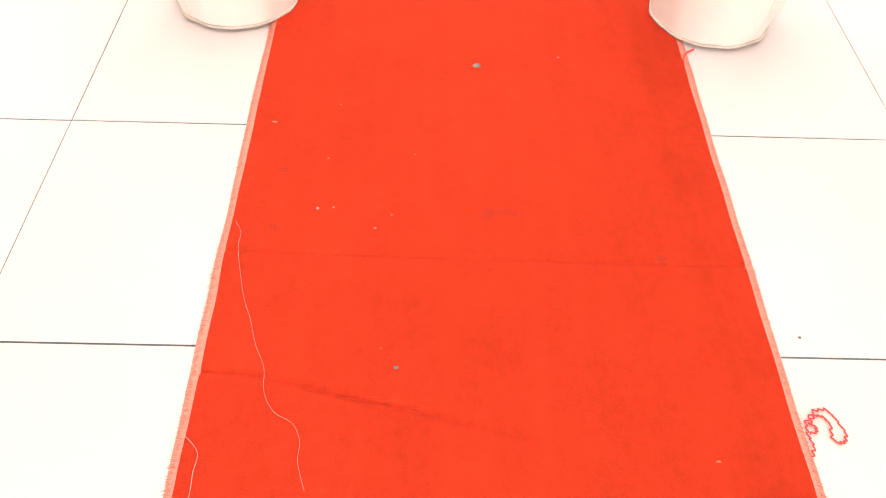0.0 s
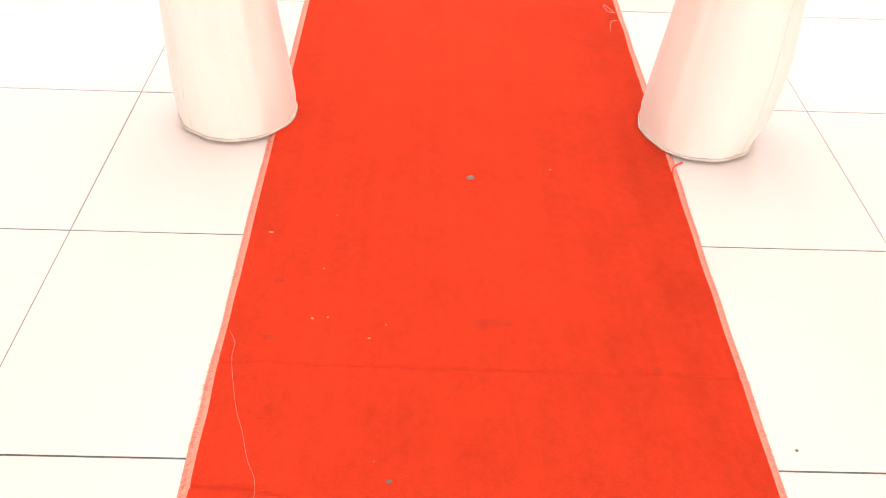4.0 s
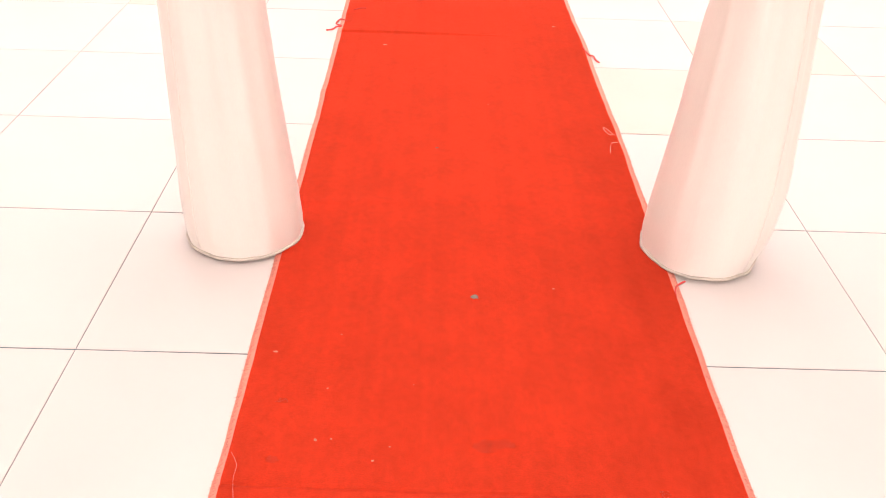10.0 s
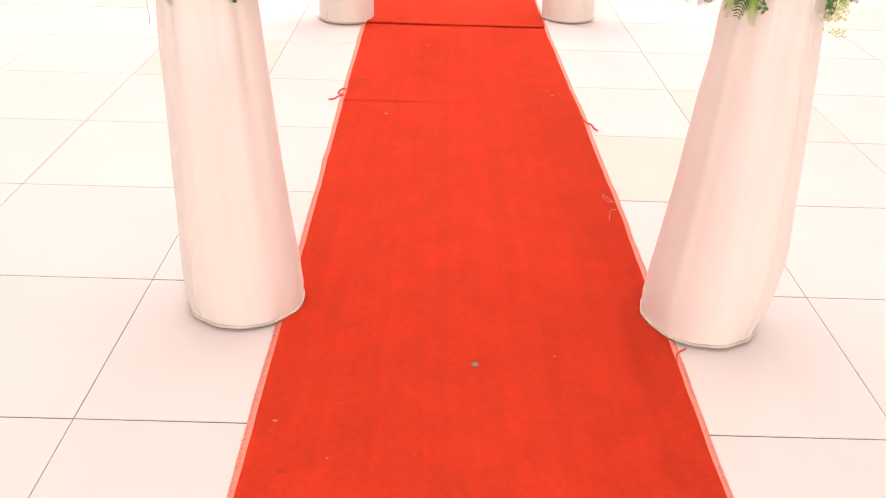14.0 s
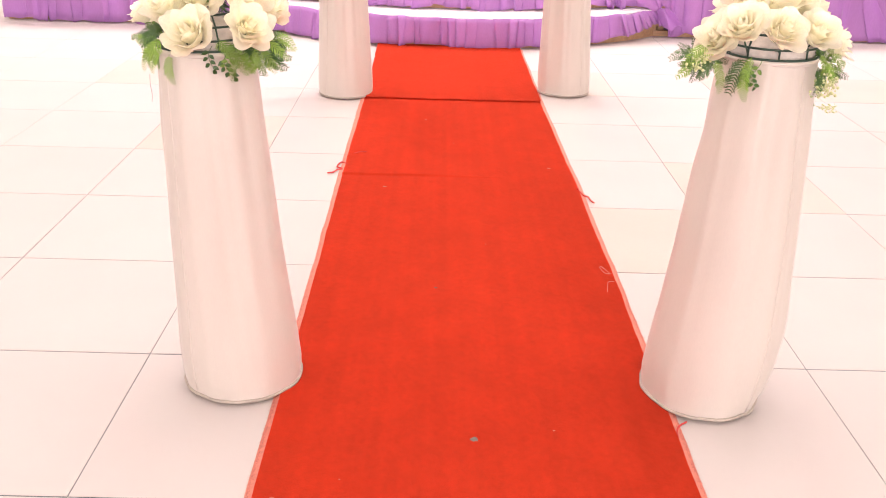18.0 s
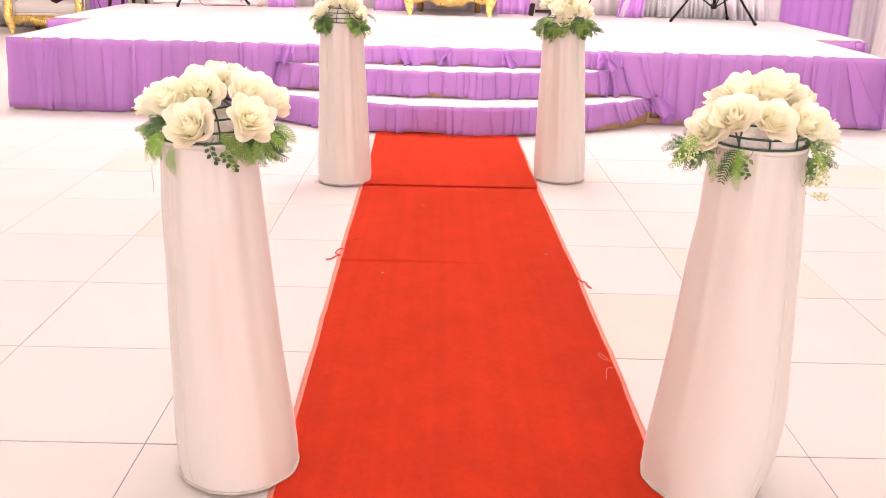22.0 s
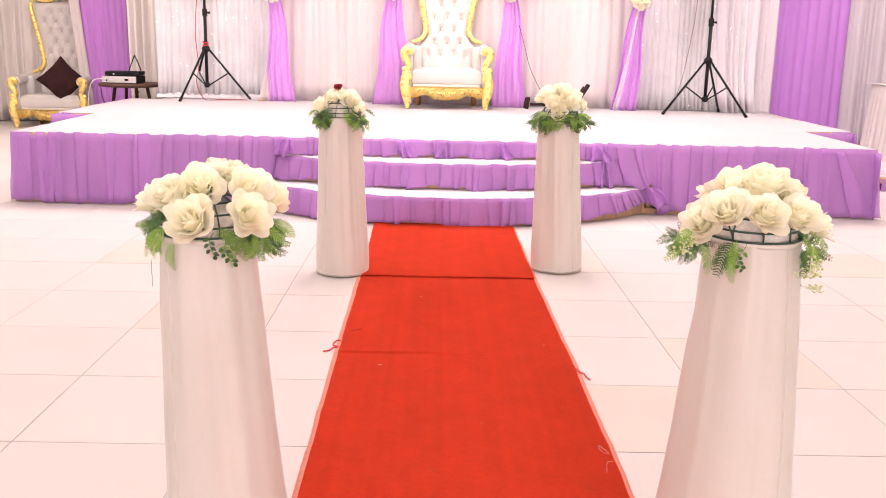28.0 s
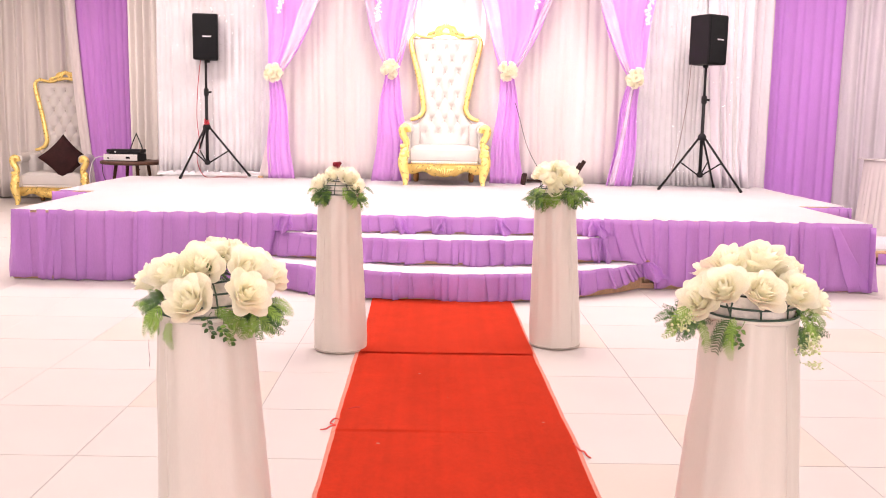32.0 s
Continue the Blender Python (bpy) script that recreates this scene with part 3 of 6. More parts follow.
def curved_step(cx, cy, rad, xl, xr, zlow, ztop, seed, zs, rise):
    st = thing("stage_step", "curved white stage step with a lilac ruffle on its riser", "step", group="stage steps")
    f = arc_path(cx, cy, rad, xl, xr)
    outline = [f(i / 30)[:2] for i in range(31)]
    top = bmesh.new()
    face = prism(top, [(x, y) for x, y in outline] + [(xr, STAGE_Y - 0.004), (xl, STAGE_Y - 0.004)], ztop - 0.03, ztop)
    part("tread", top, DECK, st, "white cloth tread", False)
    core = bmesh.new()
    g = arc_path(cx, cy, rad - 0.03, xl + 0.03, xr - 0.03)
    prism(core, [g(i / 30)[:2] for i in range(31)] + [(xr - 0.03, STAGE_Y - 0.006), (xl + 0.03, STAGE_Y - 0.006)], zlow, ztop - 0.031)
    part("riser", core, WOOD, st, "raw pine riser", False)
    length = rad * (math.asin((xr - cx) / rad) - math.asin((xl - cx) / rad))
    ruffle("ruffle", lambda u: f(u * 0.985), length, zs, ztop - 0.004, 0.074, 0.040, PURPLE, st, seed, "gathered lilac ruffle", 0.012, nv=6, flare=0.7,
           lift=lambda u: rise * smoothstep((u - 0.74) / 0.26) + 0.012 * math.sin(u * 19 + seed), shift=lambda u: rise * smoothstep((u - 0.8) / 0.2))
    return st


curved_step(-0.02, 8.85, 2.15, -1.60, 1.57, 0.003, 0.215, 31, 0.016, 0.09)
curved_step(-0.03, 9.85, 2.8, -1.42, 1.34, 0.219, 0.415, 37, 0.230, 0.025)



def bunch(name, x, y, z0, z1, wide, lean, seed, parent, label):
    """A crumpled end of loose cloth that hangs from z1 and flares to z0."""
    bm = bmesh.new()

    def fn(u, v):
        w = lerp(0.5, 1.0, 1 - v) * wide
        n1 = noise.noise((u * 3.1, v * 2.3, seed)), noise.noise((u * 3.1, v * 2.3, seed + 9))
        return (x + (u - 0.5) * w + lean * (1 - v) + 0.03 * n1[0], y - 0.02 - 0.028 * math.sin(u * 12 + 2 * v + seed) * (1.2 - v) - 0.03 * (1 - v) + 0.02 * n1[1],
                lerp(z0 + 0.012 * math.sin(u * 7 + seed) + 0.02 * n1[1], z1, v))
    grid(bm, fn, 30, 10)
    return solid(part(name, bm, PURPLE, parent, label), 0.0025)


bunch("loose_end", 1.56, 7.335, 0.085, 0.225, 0.19, 0.07, 8, stage, "loose crumpled end of a ruffle")
bunch("loose_end", 1.20, 7.33, 0.225, 0.42, 0.14, 0.0, 5, stage, "loose crumpled end of a ruffle")
bunch("loose_end", 1.13, 7.345, 0.425, 0.548, 0.17, 0.03, 12, stage, "loose crumpled end of a ruffle")
bunch("loose_end", -0.40, 7.350, 0.428, 0.548, 0.12, 0.03, 21, stage, "crumpled gather in the ruffle")
bunch("loose_end", -0.06, 7.350, 0.432, 0.548, 0.10, -0.03, 23, stage, "crumpled gather in the ruffle")
bunch("loose_end", 0.38, 7.350, 0.428, 0.548, 0.13, 0.04, 26, stage, "crumpled gather in the ruffle")
bunch("loose_end", -1.27, 7.345, 0.425, 0.548, 0.16, -0.03, 14, stage, "loose crumpled end of a ruffle")

# ---- hangings behind the stage ----
TOP = CEIL - 0.25
back = thing("backdrop_curtain", "white chiffon backdrop hanging in soft folds behind the stage", "curtain")
for x0, x1, n, seed in ((-2.25, -0.6, 14, 3), (-0.75, 0.75, 12, 4), (0.6, 2.3, 14, 6)):
    curtain("panel", x0, BACK(x0), x1, BACK(x1), STAGE_Z + 0.006, TOP, n, 0.016, WHITE_CLOTH, back, seed, "white chiffon panel")
for x0, x1, seed in ((-3.55, -2.05, 41), (2.15, 3.45, 42)):
    sq = thing("sequin_curtain", "silver sequinned curtain hanging in narrow folds", "curtain", group="sequin curtains")
    curtain("panel", x0, BACK(x0) - 0.05, x1, BACK(x1) - 0.05, STAGE_Z + 0.008, TOP, 20, 0.012, SEQUIN, sq, seed, "", pool=0.05, per_fold=7)
    if x0 < 0:
        hem = bmesh.new()

        def pooled(u, v):
            x = lerp(x0, x1, u)
            n1 = noise.noise((u * 9, v * 3, seed)), noise.noise((u * 16, v * 5, seed + 4))
            return (x, BACK(x) - 0.075 - 0.11 * v - 0.05 * n1[0] * v, STAGE_Z + 0.010 + (1 - v) ** 1.5 * (0.045 + 0.05 * n1[0]) + 0.022 * abs(n1[1]) * math.sin(math.pi * min(v * 1.05, 1)))
        grid(hem, pooled, 90, 10)
        part("pooled_hem", hem, SEQUIN, sq, "crumpled sequin cloth lying on the deck")
    fl = bmesh.new()
    r = random.Random(seed)
    for _ in range(4200):
        x, z = x0 + (x1 - x0) * min(max((int(r.random() * 18) + 0.5 + r.gauss(0, 0.12)) / 18, 0), 1), STAGE_Z + 0.02 + (TOP - STAGE_Z) * r.random() ** 1.5
        mm = Matrix.Translation((x, BACK(x) - 0.09 - r.uniform(0, 0.01), z)) @ Euler((radians(90) + r.uniform(-0.5, 0.5), r.uniform(-0.5, 0.5), 0)).to_matrix().to_4x4()
        bmesh.ops.create_circle(fl, cap_ends=True, radius=r.uniform(0.0016, 0.0036), segments=5, matrix=mm)
    tagged(part("sequin_cover", fl, FLAKE, sq, "tiny glinting silver sequins", False), kind="stuff")

grey = thing("side_curtain", "pale beige curtain with a thin white layer beside a table", "curtain", group="side curtains")
curtain("panel", -4.21, 12.64, -3.38, 12.45, 0.01, TOP, 7, 0.075, CREAM_CLOTH, grey, 51)
curtain("overlay", -3.66, 12.3, -3.15, 11.82, 0.3, TOP, 5, 0.05, WHITE_CLOTH, grey, 52, "thin white layer", pool=0.2)
grey = thing("side_curtain", "pale grey curtain hanging in deep folds", "curtain", group="side curtains")
curtain("panel", 3.35, 11.27, 3.93, 11.45, 0.02, TOP, 5, 0.06, GREY_CLOTH, grey, 53)
curtain("overlay", 2.96, 11.12, 3.62, 11.20, 0.55, TOP, 5, 0.05, GREY_CLOTH, grey, 54, "thin white layer", pool=0.12, lean=lambda v: 0.36 * (1 - v))
grey = thing("side_curtain", "white curtain hanging in long folds at the hall's corner", "curtain", group="side curtains")
curtain("panel", 4.88, 11.92, 5.65, 11.5, 0.02, TOP, 6, 0.06, GREY_CLOTH, grey, 55)
curtain("panel", 5.5, 11.2, 6.7, 10.2, 0.02, TOP, 8, 0.07, GREY_CLOTH, grey, 56)
grey = thing("side_curtain", "pale beige curtain in deep folds behind a throne chair", "curtain", group="side curtains")
curtain("panel", -6.93, 13.92, -4.7, 14.1, 0.02, TOP, 16, 0.075, CREAM_CLOTH, grey, 57)
for x0, y0, x1, y1, seed in ((-5.19, 13.36, -4.42, 13.34, 61), (3.90, 11.75, 4.92, 11.80, 62)):
    pc = thing("lilac_curtain", "sheer lilac chiffon curtain falling to the floor", "curtain", group="lilac curtains")
    curtain("panel", x0, y0, x1, y1, 0.02, TOP, 8, 0.014, MAGENTA if x0 < 0 else VIOLET, pc, seed, sway=0.004,
            lean=(lambda v: 0.30 * (1 - v) ** 1.5) if x0 < 0 else None)
    if x0 < 0:
        strip = bmesh.new()
        grid(strip, lambda u, v: (x0 - 0.12 + 0.13 * u + 0.235 * (1 - v) ** 1.5, y0 - 0.05 - 0.012 * math.cos(u * 9), lerp(0.3, TOP, v)), 12, 16)
        solid(part("edge_strip", strip, WHITE_CLOTH, pc, "narrow white edge"), 0.004)


def tied_drape(x, knot_z, half_top_l, half_top_r, foot_l, foot_r, seed, sashes, knot_x=None):
    """A lilac drape gathered by a tie: wide above, narrow at the knot, flaring to the deck."""
    y = BACK(x) - 0.24
    th = thing("tied_drape", "lilac chiffon drape gathered by a flower tie", "curtain", pose(x, y, STAGE_Z), group="tied drapes")
    kz = knot_z - STAGE_Z
    ztop = TOP - STAGE_Z
    f, f2 = folds(seed, 6, 0.7), folds(seed + 9, 4, 0.9)

    def fn(u, v):
        z = v * ztop
        q = u + 0.05 * math.sin(math.pi * u) * math.sin(2.3 * z + seed)
        if z > kz:
            s = (z - kz) / (2.72 - STAGE_Z - kz)
            w = s ** 0.72 if s < 1 else 1 + 0.5 * (s - 1)
            xl, xr = -lerp(0.065, half_top_l, w), lerp(0.065, half_top_r, w)
            d = lerp(0.035, 0.05, min(s, 1))
        else:
            s = (kz - z) / kz
            w = s ** 0.8
            xl, xr = -lerp(0.065, foot_l, w), lerp(0.065, foot_r, w)
            d = lerp(0.035, 0.05, s)
        off = (f(q) * 0.26 + f2(q) * 0.5) * d - 0.06 * math.sin(math.pi * u) * (1 - min(abs(z - kz) / 0.5, 1))
        return (lerp(xl, xr, u) + 0.012 * math.sin(7 * z + seed), off, z)
    bm = bmesh.new()
    grid(bm, fn, 72, 36)
    solid(part("drape", bm, LILAC, th), 0.004)
    for side, inner in sashes:
        bm = bmesh.new()

        def fs(u, v, side=side, inner=inner):
            z = lerp(kz + 0.04, ztop, v)
            s = (z - kz) / (2.72 - STAGE_Z - kz)
            w = s ** 0.72 if s < 1 else 1 + 0.5 * (s - 1)
            half = half_top_r if side > 0 else half_top_l
            e = lerp(0.04, half, w)
            return (side * (e - u * inner * min(w + 0.35, 1.2)), -0.055 - 0.012 * math.cos(u * 9 + v * 3), z)
        grid(bm, fs, 12, 24)
        solid(part("sash", bm, SASH, th, "sheer silver-white sash along the drape's edge"), 0.003)
    tie = bmesh.new()
    lathe(tie, [(0.07, -0.05), (0.085, -0.02), (0.085, 0.02), (0.07, 0.05)], 16, Matrix.Translation((0, -0.01, kz)) @ Matrix.Diagonal((1.0, 0.8, 1, 1)))
    part("tie_band", tie, SASH, th)
    return th, kz


DRAPES = [tied_drape(-2.05, 1.80, 0.10, 0.55, 0.10, 0.22, 71, [(1, 0.16)]), tied_drape(-0.66, 1.87, 0.34, 0.30, 0.22, 0.26, 74, [(-1, 0.10), (1, 0.07)]),
          tied_drape(0.715, 1.87, 0.33, 0.50, 0.20, 0.20, 77, [(-1, 0.14), (1, 0.06)]), tied_drape(2.18, 1.81, 0.46, 0.20, 0.27, 0.03, 80, [(-1, 0.12)])]

lining = bmesh.new()
grid(lining, lambda u, v: (-0.085 - 0.135 * (1 - v) ** 1.3 * (1 - u) + 0.03 * u, 0.03 - 0.015 * math.cos(u * 8), 0.008 + 0.66 * v), 14, 12)
solid(part("lining", lining, WHITE_CLOTH, DRAPES[0][0], "white lining showing at the drape's foot"), 0.004)
foot = bmesh.new()
prism(foot, [(-0.215, -0.03), (-0.165, -0.04), (-0.155, 0.0), (-0.205, 0.01)], 0.002, 0.026)
part("pole_foot", foot, WOOD, DRAPES[0][0], "small brown wooden foot", False)
# Pale sheer strip running from the tie to the drape's foot.
streak = bmesh.new()
grid(streak, lambda u, v: (lerp(-0.235, -0.02, v ** 0.8) + (u - 0.5) * lerp(0.075, 0.04, v), -0.075 - 0.014 * math.cos(u * 8 + v * 2), 0.012 + v * (DRAPES[3][1] - 0.05)), 12, 20)
solid(part("sash_tail", streak, SASH, DRAPES[3][0], "sheer silver-white strip down the drape below its tie"), 0.003)


# ---- flower stands ----
def flower_stand(label, x, y, lean_x, height, r0, r1, seed, tuck, girth, bow):
    th = thing("flower_stand", label, "flower stand", pose(x, y, 0), group="flower stands")
    r = random.Random(seed)
    soft = 1.0 if y < 4 else 1.9
    slump = 1.0 if tuck > 0.5 else 0.0
    ph = [r.uniform(0, 6.3) for _ in range(6)]

    def ring(a, z):
        t = z / height
        rad = at_table(((0, r0 * 0.97), (0.05, r0), (0.14, r0), (0.28, lerp(r0, r1, 0.5 * girth - 0.02)), (0.5, lerp(r0, r1, girth)), (1, r1)), t)
        fold = 0.0043 * math.sin(4 * a + ph[0] + 0.5 * math.sin(3 * t)) ** 3 + 0.0020 * math.sin(9 * a + ph[1] + 1.5 * t) ** 3 + 0.0009 * math.sin(19 * a + ph[2] + t)
        crump = tuck * 0.012 * math.exp(-((t - 0.03) / 0.07) ** 2) * noise.noise((math.cos(a) * 3, math.sin(a) * 3, z * 9 + seed))
        dent = 0.006 * math.exp(-((t - 0.78) / 0.1) ** 2) * noise.noise((math.cos(a) * 2, math.sin(a) * 2, z * 5 + seed))
        rr = rad + soft * fold * (0.12 + 0.88 * min(t * 2.5, 1)) * (0.3 + 0.95 * abs(math.sin(a))) + crump + dent
        rr += slump * max(math.cos(a), 0) * (0.012 * math.exp(-((t - 0.27) / 0.11) ** 2) - 0.018 * math.exp(-(t / 0.07) ** 2))
        return (rr * math.cos(a) + lean_x * t + at_table(((0, 0), (0.2, 0.5 * bow), (0.45, bow), (0.7, 0.6 * bow), (1, 0)), t), rr * math.sin(a), z)
    bm = bmesh.new()
    grid(bm, lambda u, v: ring(2 * math.pi * u, 0.012 + v * (height - 0.012)), 96, 44, loop=True)
    cap = bmesh.ops.create_circle(bm, cap_ends=True, radius=r1 * 0.98, segments=48, matrix=Matrix.Translation((lean_x, 0, height - 0.004)))
    part("sleeve", bm, SATIN, th, "ivory satin sleeve in soft vertical folds")
    hem = bmesh.new()
    tube(hem, [(ring(2 * math.pi * i / 64, 0.014)[0] * 1.008, ring(2 * math.pi * i / 64, 0.014)[1] * 1.008,
                0.012 + 0.006 * tuck * abs(noise.noise((i * 0.25, seed, 0)))) for i in range(64)], 0.0042, 8, closed=True)
    part("hem", hem, HEM, th, "greyish rolled hem")
    seam = bmesh.new()
    a_s = radians(-58 if x > 0 else -130)
    tube(seam, [ring(a_s + 0.05 * math.sin(z * 3), 0.02 + z * (height - 0.03)) for z in (k / 24 for k in range(25))], 0.0025, 6)
    part("seam", seam, SATIN, th)
    rim = bmesh.new()
    tube(rim, [((r1 + 0.001) * math.cos(t) + lean_x, (r1 + 0.001) * math.sin(t), height) for t in (2 * math.pi * i / 48 for i in range(48))], 0.006, 8, closed=True)
    part("rim", rim, SATIN, th)
    return th


HEM = mat("greyish_hem", (0.45, 0.39, 0.34), 0.7, var=0.2, vscale=12, grain=0.1)
STANDS = ((-0.626, 2.300, -0.038, 0.868, 0.151, 0.109, 11, 0.4, 0.45, -0.004, "ivory satin-covered flower stand beside a red carpet"),
          (0.578, 2.275, 0.032, 0.888, 0.158, 0.103, 12, 0.6, 0.36, 0.011, "ivory satin-covered flower stand with a crumpled hem"),
          (-0.653, 5.340, -0.010, 0.885, 0.150, 0.116, 13, 0.3, 0.45, 0.0, "ivory satin-covered flower stand near the stage steps"),
          (0.600, 5.510, -0.025, 0.875, 0.150, 0.116, 14, 0.3, 0.45, 0.0, "ivory satin-covered flower stand near the stage steps"))
for x, y, ln, h, r0, r1, seed, tuck, girth, bow, label in STANDS:
    flower_stand(label, x, y, ln, h, r0, r1, seed, tuck, girth, bow)

# ---- red carpet ----
CARPET_L = ((-1.5, -0.498), (0.9, -0.501), (1.3, -0.507), (2.2, -0.515), (2.7, -0.517), (4.0, -0.532), (5.2, -0.540), (5.3, -0.542), (6.75, -0.575))
CARPET_R = ((-1.5, 0.461), (1.0, 0.462), (1.8, 0.465), (2.8, 0.466), (3.9, 0.460), (5.2, 0.440), (6.2, 0.432))


def carpet_z(x, y):
    z = 0.0085 + 0.0012 * noise.noise((x * 4, y * 4, 1)) + 0.00015 * noise.noise((x * 40, y * 40, 2))
    z -= 0.0045 * math.exp(-((y - 1.395 + 0.015 * x + 0.004 * noise.noise((x * 6, 1, 1))) / 0.005) ** 2) * (0.75 + 0.4 * noise.noise((x * 5, 8, 1)))
    z -= 0.006 * math.exp(-((y - 1.122 + (0.26 * max(0, x + 0.41)) + 0.006 * noise.noise((x * 6, 2, 1))) / 0.007) ** 2) * smoothstep((0.15 - x) * 3)
    z += 0.008 * math.exp(-((y - 3.93 - 0.01 * x) / 0.008) ** 2) * smoothstep((0.25 - x) * 2)
    z += 0.0015 * math.exp(-((y - 2.50 - 0.06 * x) / 0.02) ** 2)
    return z


def edge_wave(y, seed):
    return 0.004 * noise.noise((y * 2.2, seed, 0)) + 0.002 * noise.noise((y * 9, seed, 3))


FRINGE = mat("rosy_fringe", (0.54, 0.16, 0.12), 0.9, var=0.5, vscale=160)
carpet = thing("carpet_runner", "long red carpet runner with a frayed pink selvage", "carpet")


def runner(y0, y1, lift, nu, nv, dl=0.0, dr=0.0):
    bm = bmesh.new()

    def fn(u, v):
        y = lerp(y0, y1, v)
        xl, xr = at_table(CARPET_L, y) + edge_wave(y, 1) + dl, at_table(CARPET_R, y) + edge_wave(y, 7) + dr
        x = lerp(xl, xr, u)
        return (x, y, carpet_z(x, y) + lift)
    rows = grid(bm, fn, nu, nv)
    bmesh.ops.solidify(bm, geom=bm.faces[:], thickness=0.005)
    return bm


part("carpet_body", runner(-1.5, 5.26, 0.0, 36, 1900), CARPET, carpet, "worn red pile with faint creases", False)
part("end_piece", runner(5.22, 6.74, 0.008, 50, 140, 0.008, 0.004), CARPET, carpet, "overlapping red end piece", False)
for side, table, seed in ((-1, CARPET_L, 1), (1, CARPET_R, 7)):
    bm = bmesh.new()

    def fe(u, v, side=side, table=table, seed=seed):
        y = lerp(-1.5, 5.24 if side < 0 else 6.72, v)
        x = at_table(table, y) + edge_wave(y, seed)
        w = 0.0135 + 0.0012 * max(0, y - 1) + 0.003 * noise.noise((y * 3, seed, 9)) + 0.003 * noise.noise((y * 1.1, seed, 5))
        xx = x + side * (w + 0.003) * u - side * 0.001
        return (xx, y, lerp(carpet_z(x, y) - 0.0022, 0.0026, u) + 0.0004 * noise.noise((xx * 60, y * 60, 0)))
    grid(bm, fe, 3, 1900)
    part("selvage", bm, SELVAGE, carpet, "pale pink woven selvage")
    fr = bmesh.new()
    r = random.Random(seed)
    y = -0.5
    while y < (5.22 if side < 0 else 6.7):
        y += r.uniform(0.0012, 0.0042) * (1 + max(0, y - 2.5) * 0.4)
        x = at_table(table, y) + edge_wave(y, seed) + side * (0.0125 + 0.0012 * max(0, y - 1) + 0.003 * noise.noise((y * 3, seed, 9)) + 0.003 * noise.noise((y * 1.1, seed, 5)))
        ln, dy = r.uniform(0.002, 0.009) * (0.9 + 0.6 * noise.noise((y * 5, seed, 2))), r.uniform(-0.003, 0.003)
        w = r.uniform(0.0006, 0.0014)
        back = r.uniform(0.002, 0.008)
        vs = [fr.verts.new(p) for p in ((x - side * back, y - w, 0.0072), (x - side * back, y + w, 0.0072), (x + side * ln, y + dy, 0.0034))]
        fr.faces.new(vs)
    tagged(part("fringe", fr, FRINGE, carpet, "short loose fringe threads", False), kind="stuff")


def thread(label, pts, radius, material):
    bm = bmesh.new()
    dense = []
    for i in range(len(pts) - 1):
        p0, p1, p2, p3 = (Vector((*pts[min(max(k, 0), len(pts) - 1)], 0)) for k in (i - 1, i, i + 1, i + 2))
        for j in range(8):
            t = j / 8
            q = 0.5 * ((2 * p1) + (p2 - p0) * t + (2 * p0 - 5 * p1 + 4 * p2 - p3) * t * t + (3 * p1 - p0 - 3 * p2 + p3) * t ** 3)
            on = -0.505 < q.x < 0.46
            dense.append((q.x, q.y, (carpet_z(q.x, q.y) if on else 0.001) + radius * 1.5))
    tube(bm, dense, radius, 5)
    return tagged(link_mesh("loose_thread", bm, material), label, "thread", group="loose threads")



thread("long curly white thread lying on a red carpet", [(-0.507, 1.488), (-0.487, 1.449), (-0.485, 1.404), (-0.458, 1.292), (-0.437, 1.235), (-0.419, 1.177), (-0.4, 1.134),
       (-0.392, 1.082), (-0.371, 1.044), (-0.339, 1.023), (-0.324, 0.99), (-0.323, 0.953), (-0.306, 0.9)], 0.0003, THREAD_W)
thread("short white thread at a red carpet's edge", [(-0.505, 0.999), (-0.478, 0.968), (-0.478, 0.932), (-0.476, 0.889), (-0.48, 0.82)], 0.0004, THREAD_W)
thread("pale curled thread at a red carpet's edge", [(0.455, 2.98), (0.435, 3.03), (0.429, 3.017), (0.44, 2.98), (0.464, 2.975)], 0.0007, THREAD_W)
thread("pale curled thread at a red carpet's edge", [(0.46, 2.915), (0.44, 2.91), (0.429, 2.865), (0.425, 2.835)], 0.0007, THREAD_W)
thread("tangled dark red strand at a carpet's edge, frayed yarn and faint shadow", [(0.455, 3.80), (0.465, 3.785), (0.474, 3.74), (0.49, 3.725), (0.495, 3.68), (0.506, 3.655)], 0.0035, THREAD_R)
thread("tangled dark red strand at a carpet's edge, frayed yarn and faint shadow", [(-0.52, 4.06), (-0.55, 4.09), (-0.565, 4.03), (-0.54, 4.00), (-0.56, 3.985), (-0.575, 3.95), (-0.60, 3.94)], 0.0035, THREAD_R)
# This thin strand draws a faint reddish shadow as red thread.
thread("tangled dark red strand at a carpet's edge, frayed yarn and faint shadow", [(-0.53, 4.205), (-0.5, 4.215), (-0.48, 4.235), (-0.45, 4.237)], 0.002, THREAD_R)
thread("dark red yarn beside a satin flower stand", [(0.468, 2.05), (0.472, 2.079), (0.483, 2.103), (0.507, 2.122)], 0.0025, THREAD_R)
_loop = [(0.478, 0.982), (0.486, 1.002), (0.482, 1.025), (0.485, 1.048), (0.504, 1.07), (0.524, 1.074), (0.534, 1.06), (0.545, 1.028), (0.538, 1.011), (0.526, 1.009),
         (0.519, 1.019), (0.524, 1.045), (0.516, 1.059), (0.502, 1.061), (0.49, 1.044), (0.499, 1.04), (0.498, 1.029), (0.481, 1.025)]
_crimp = []
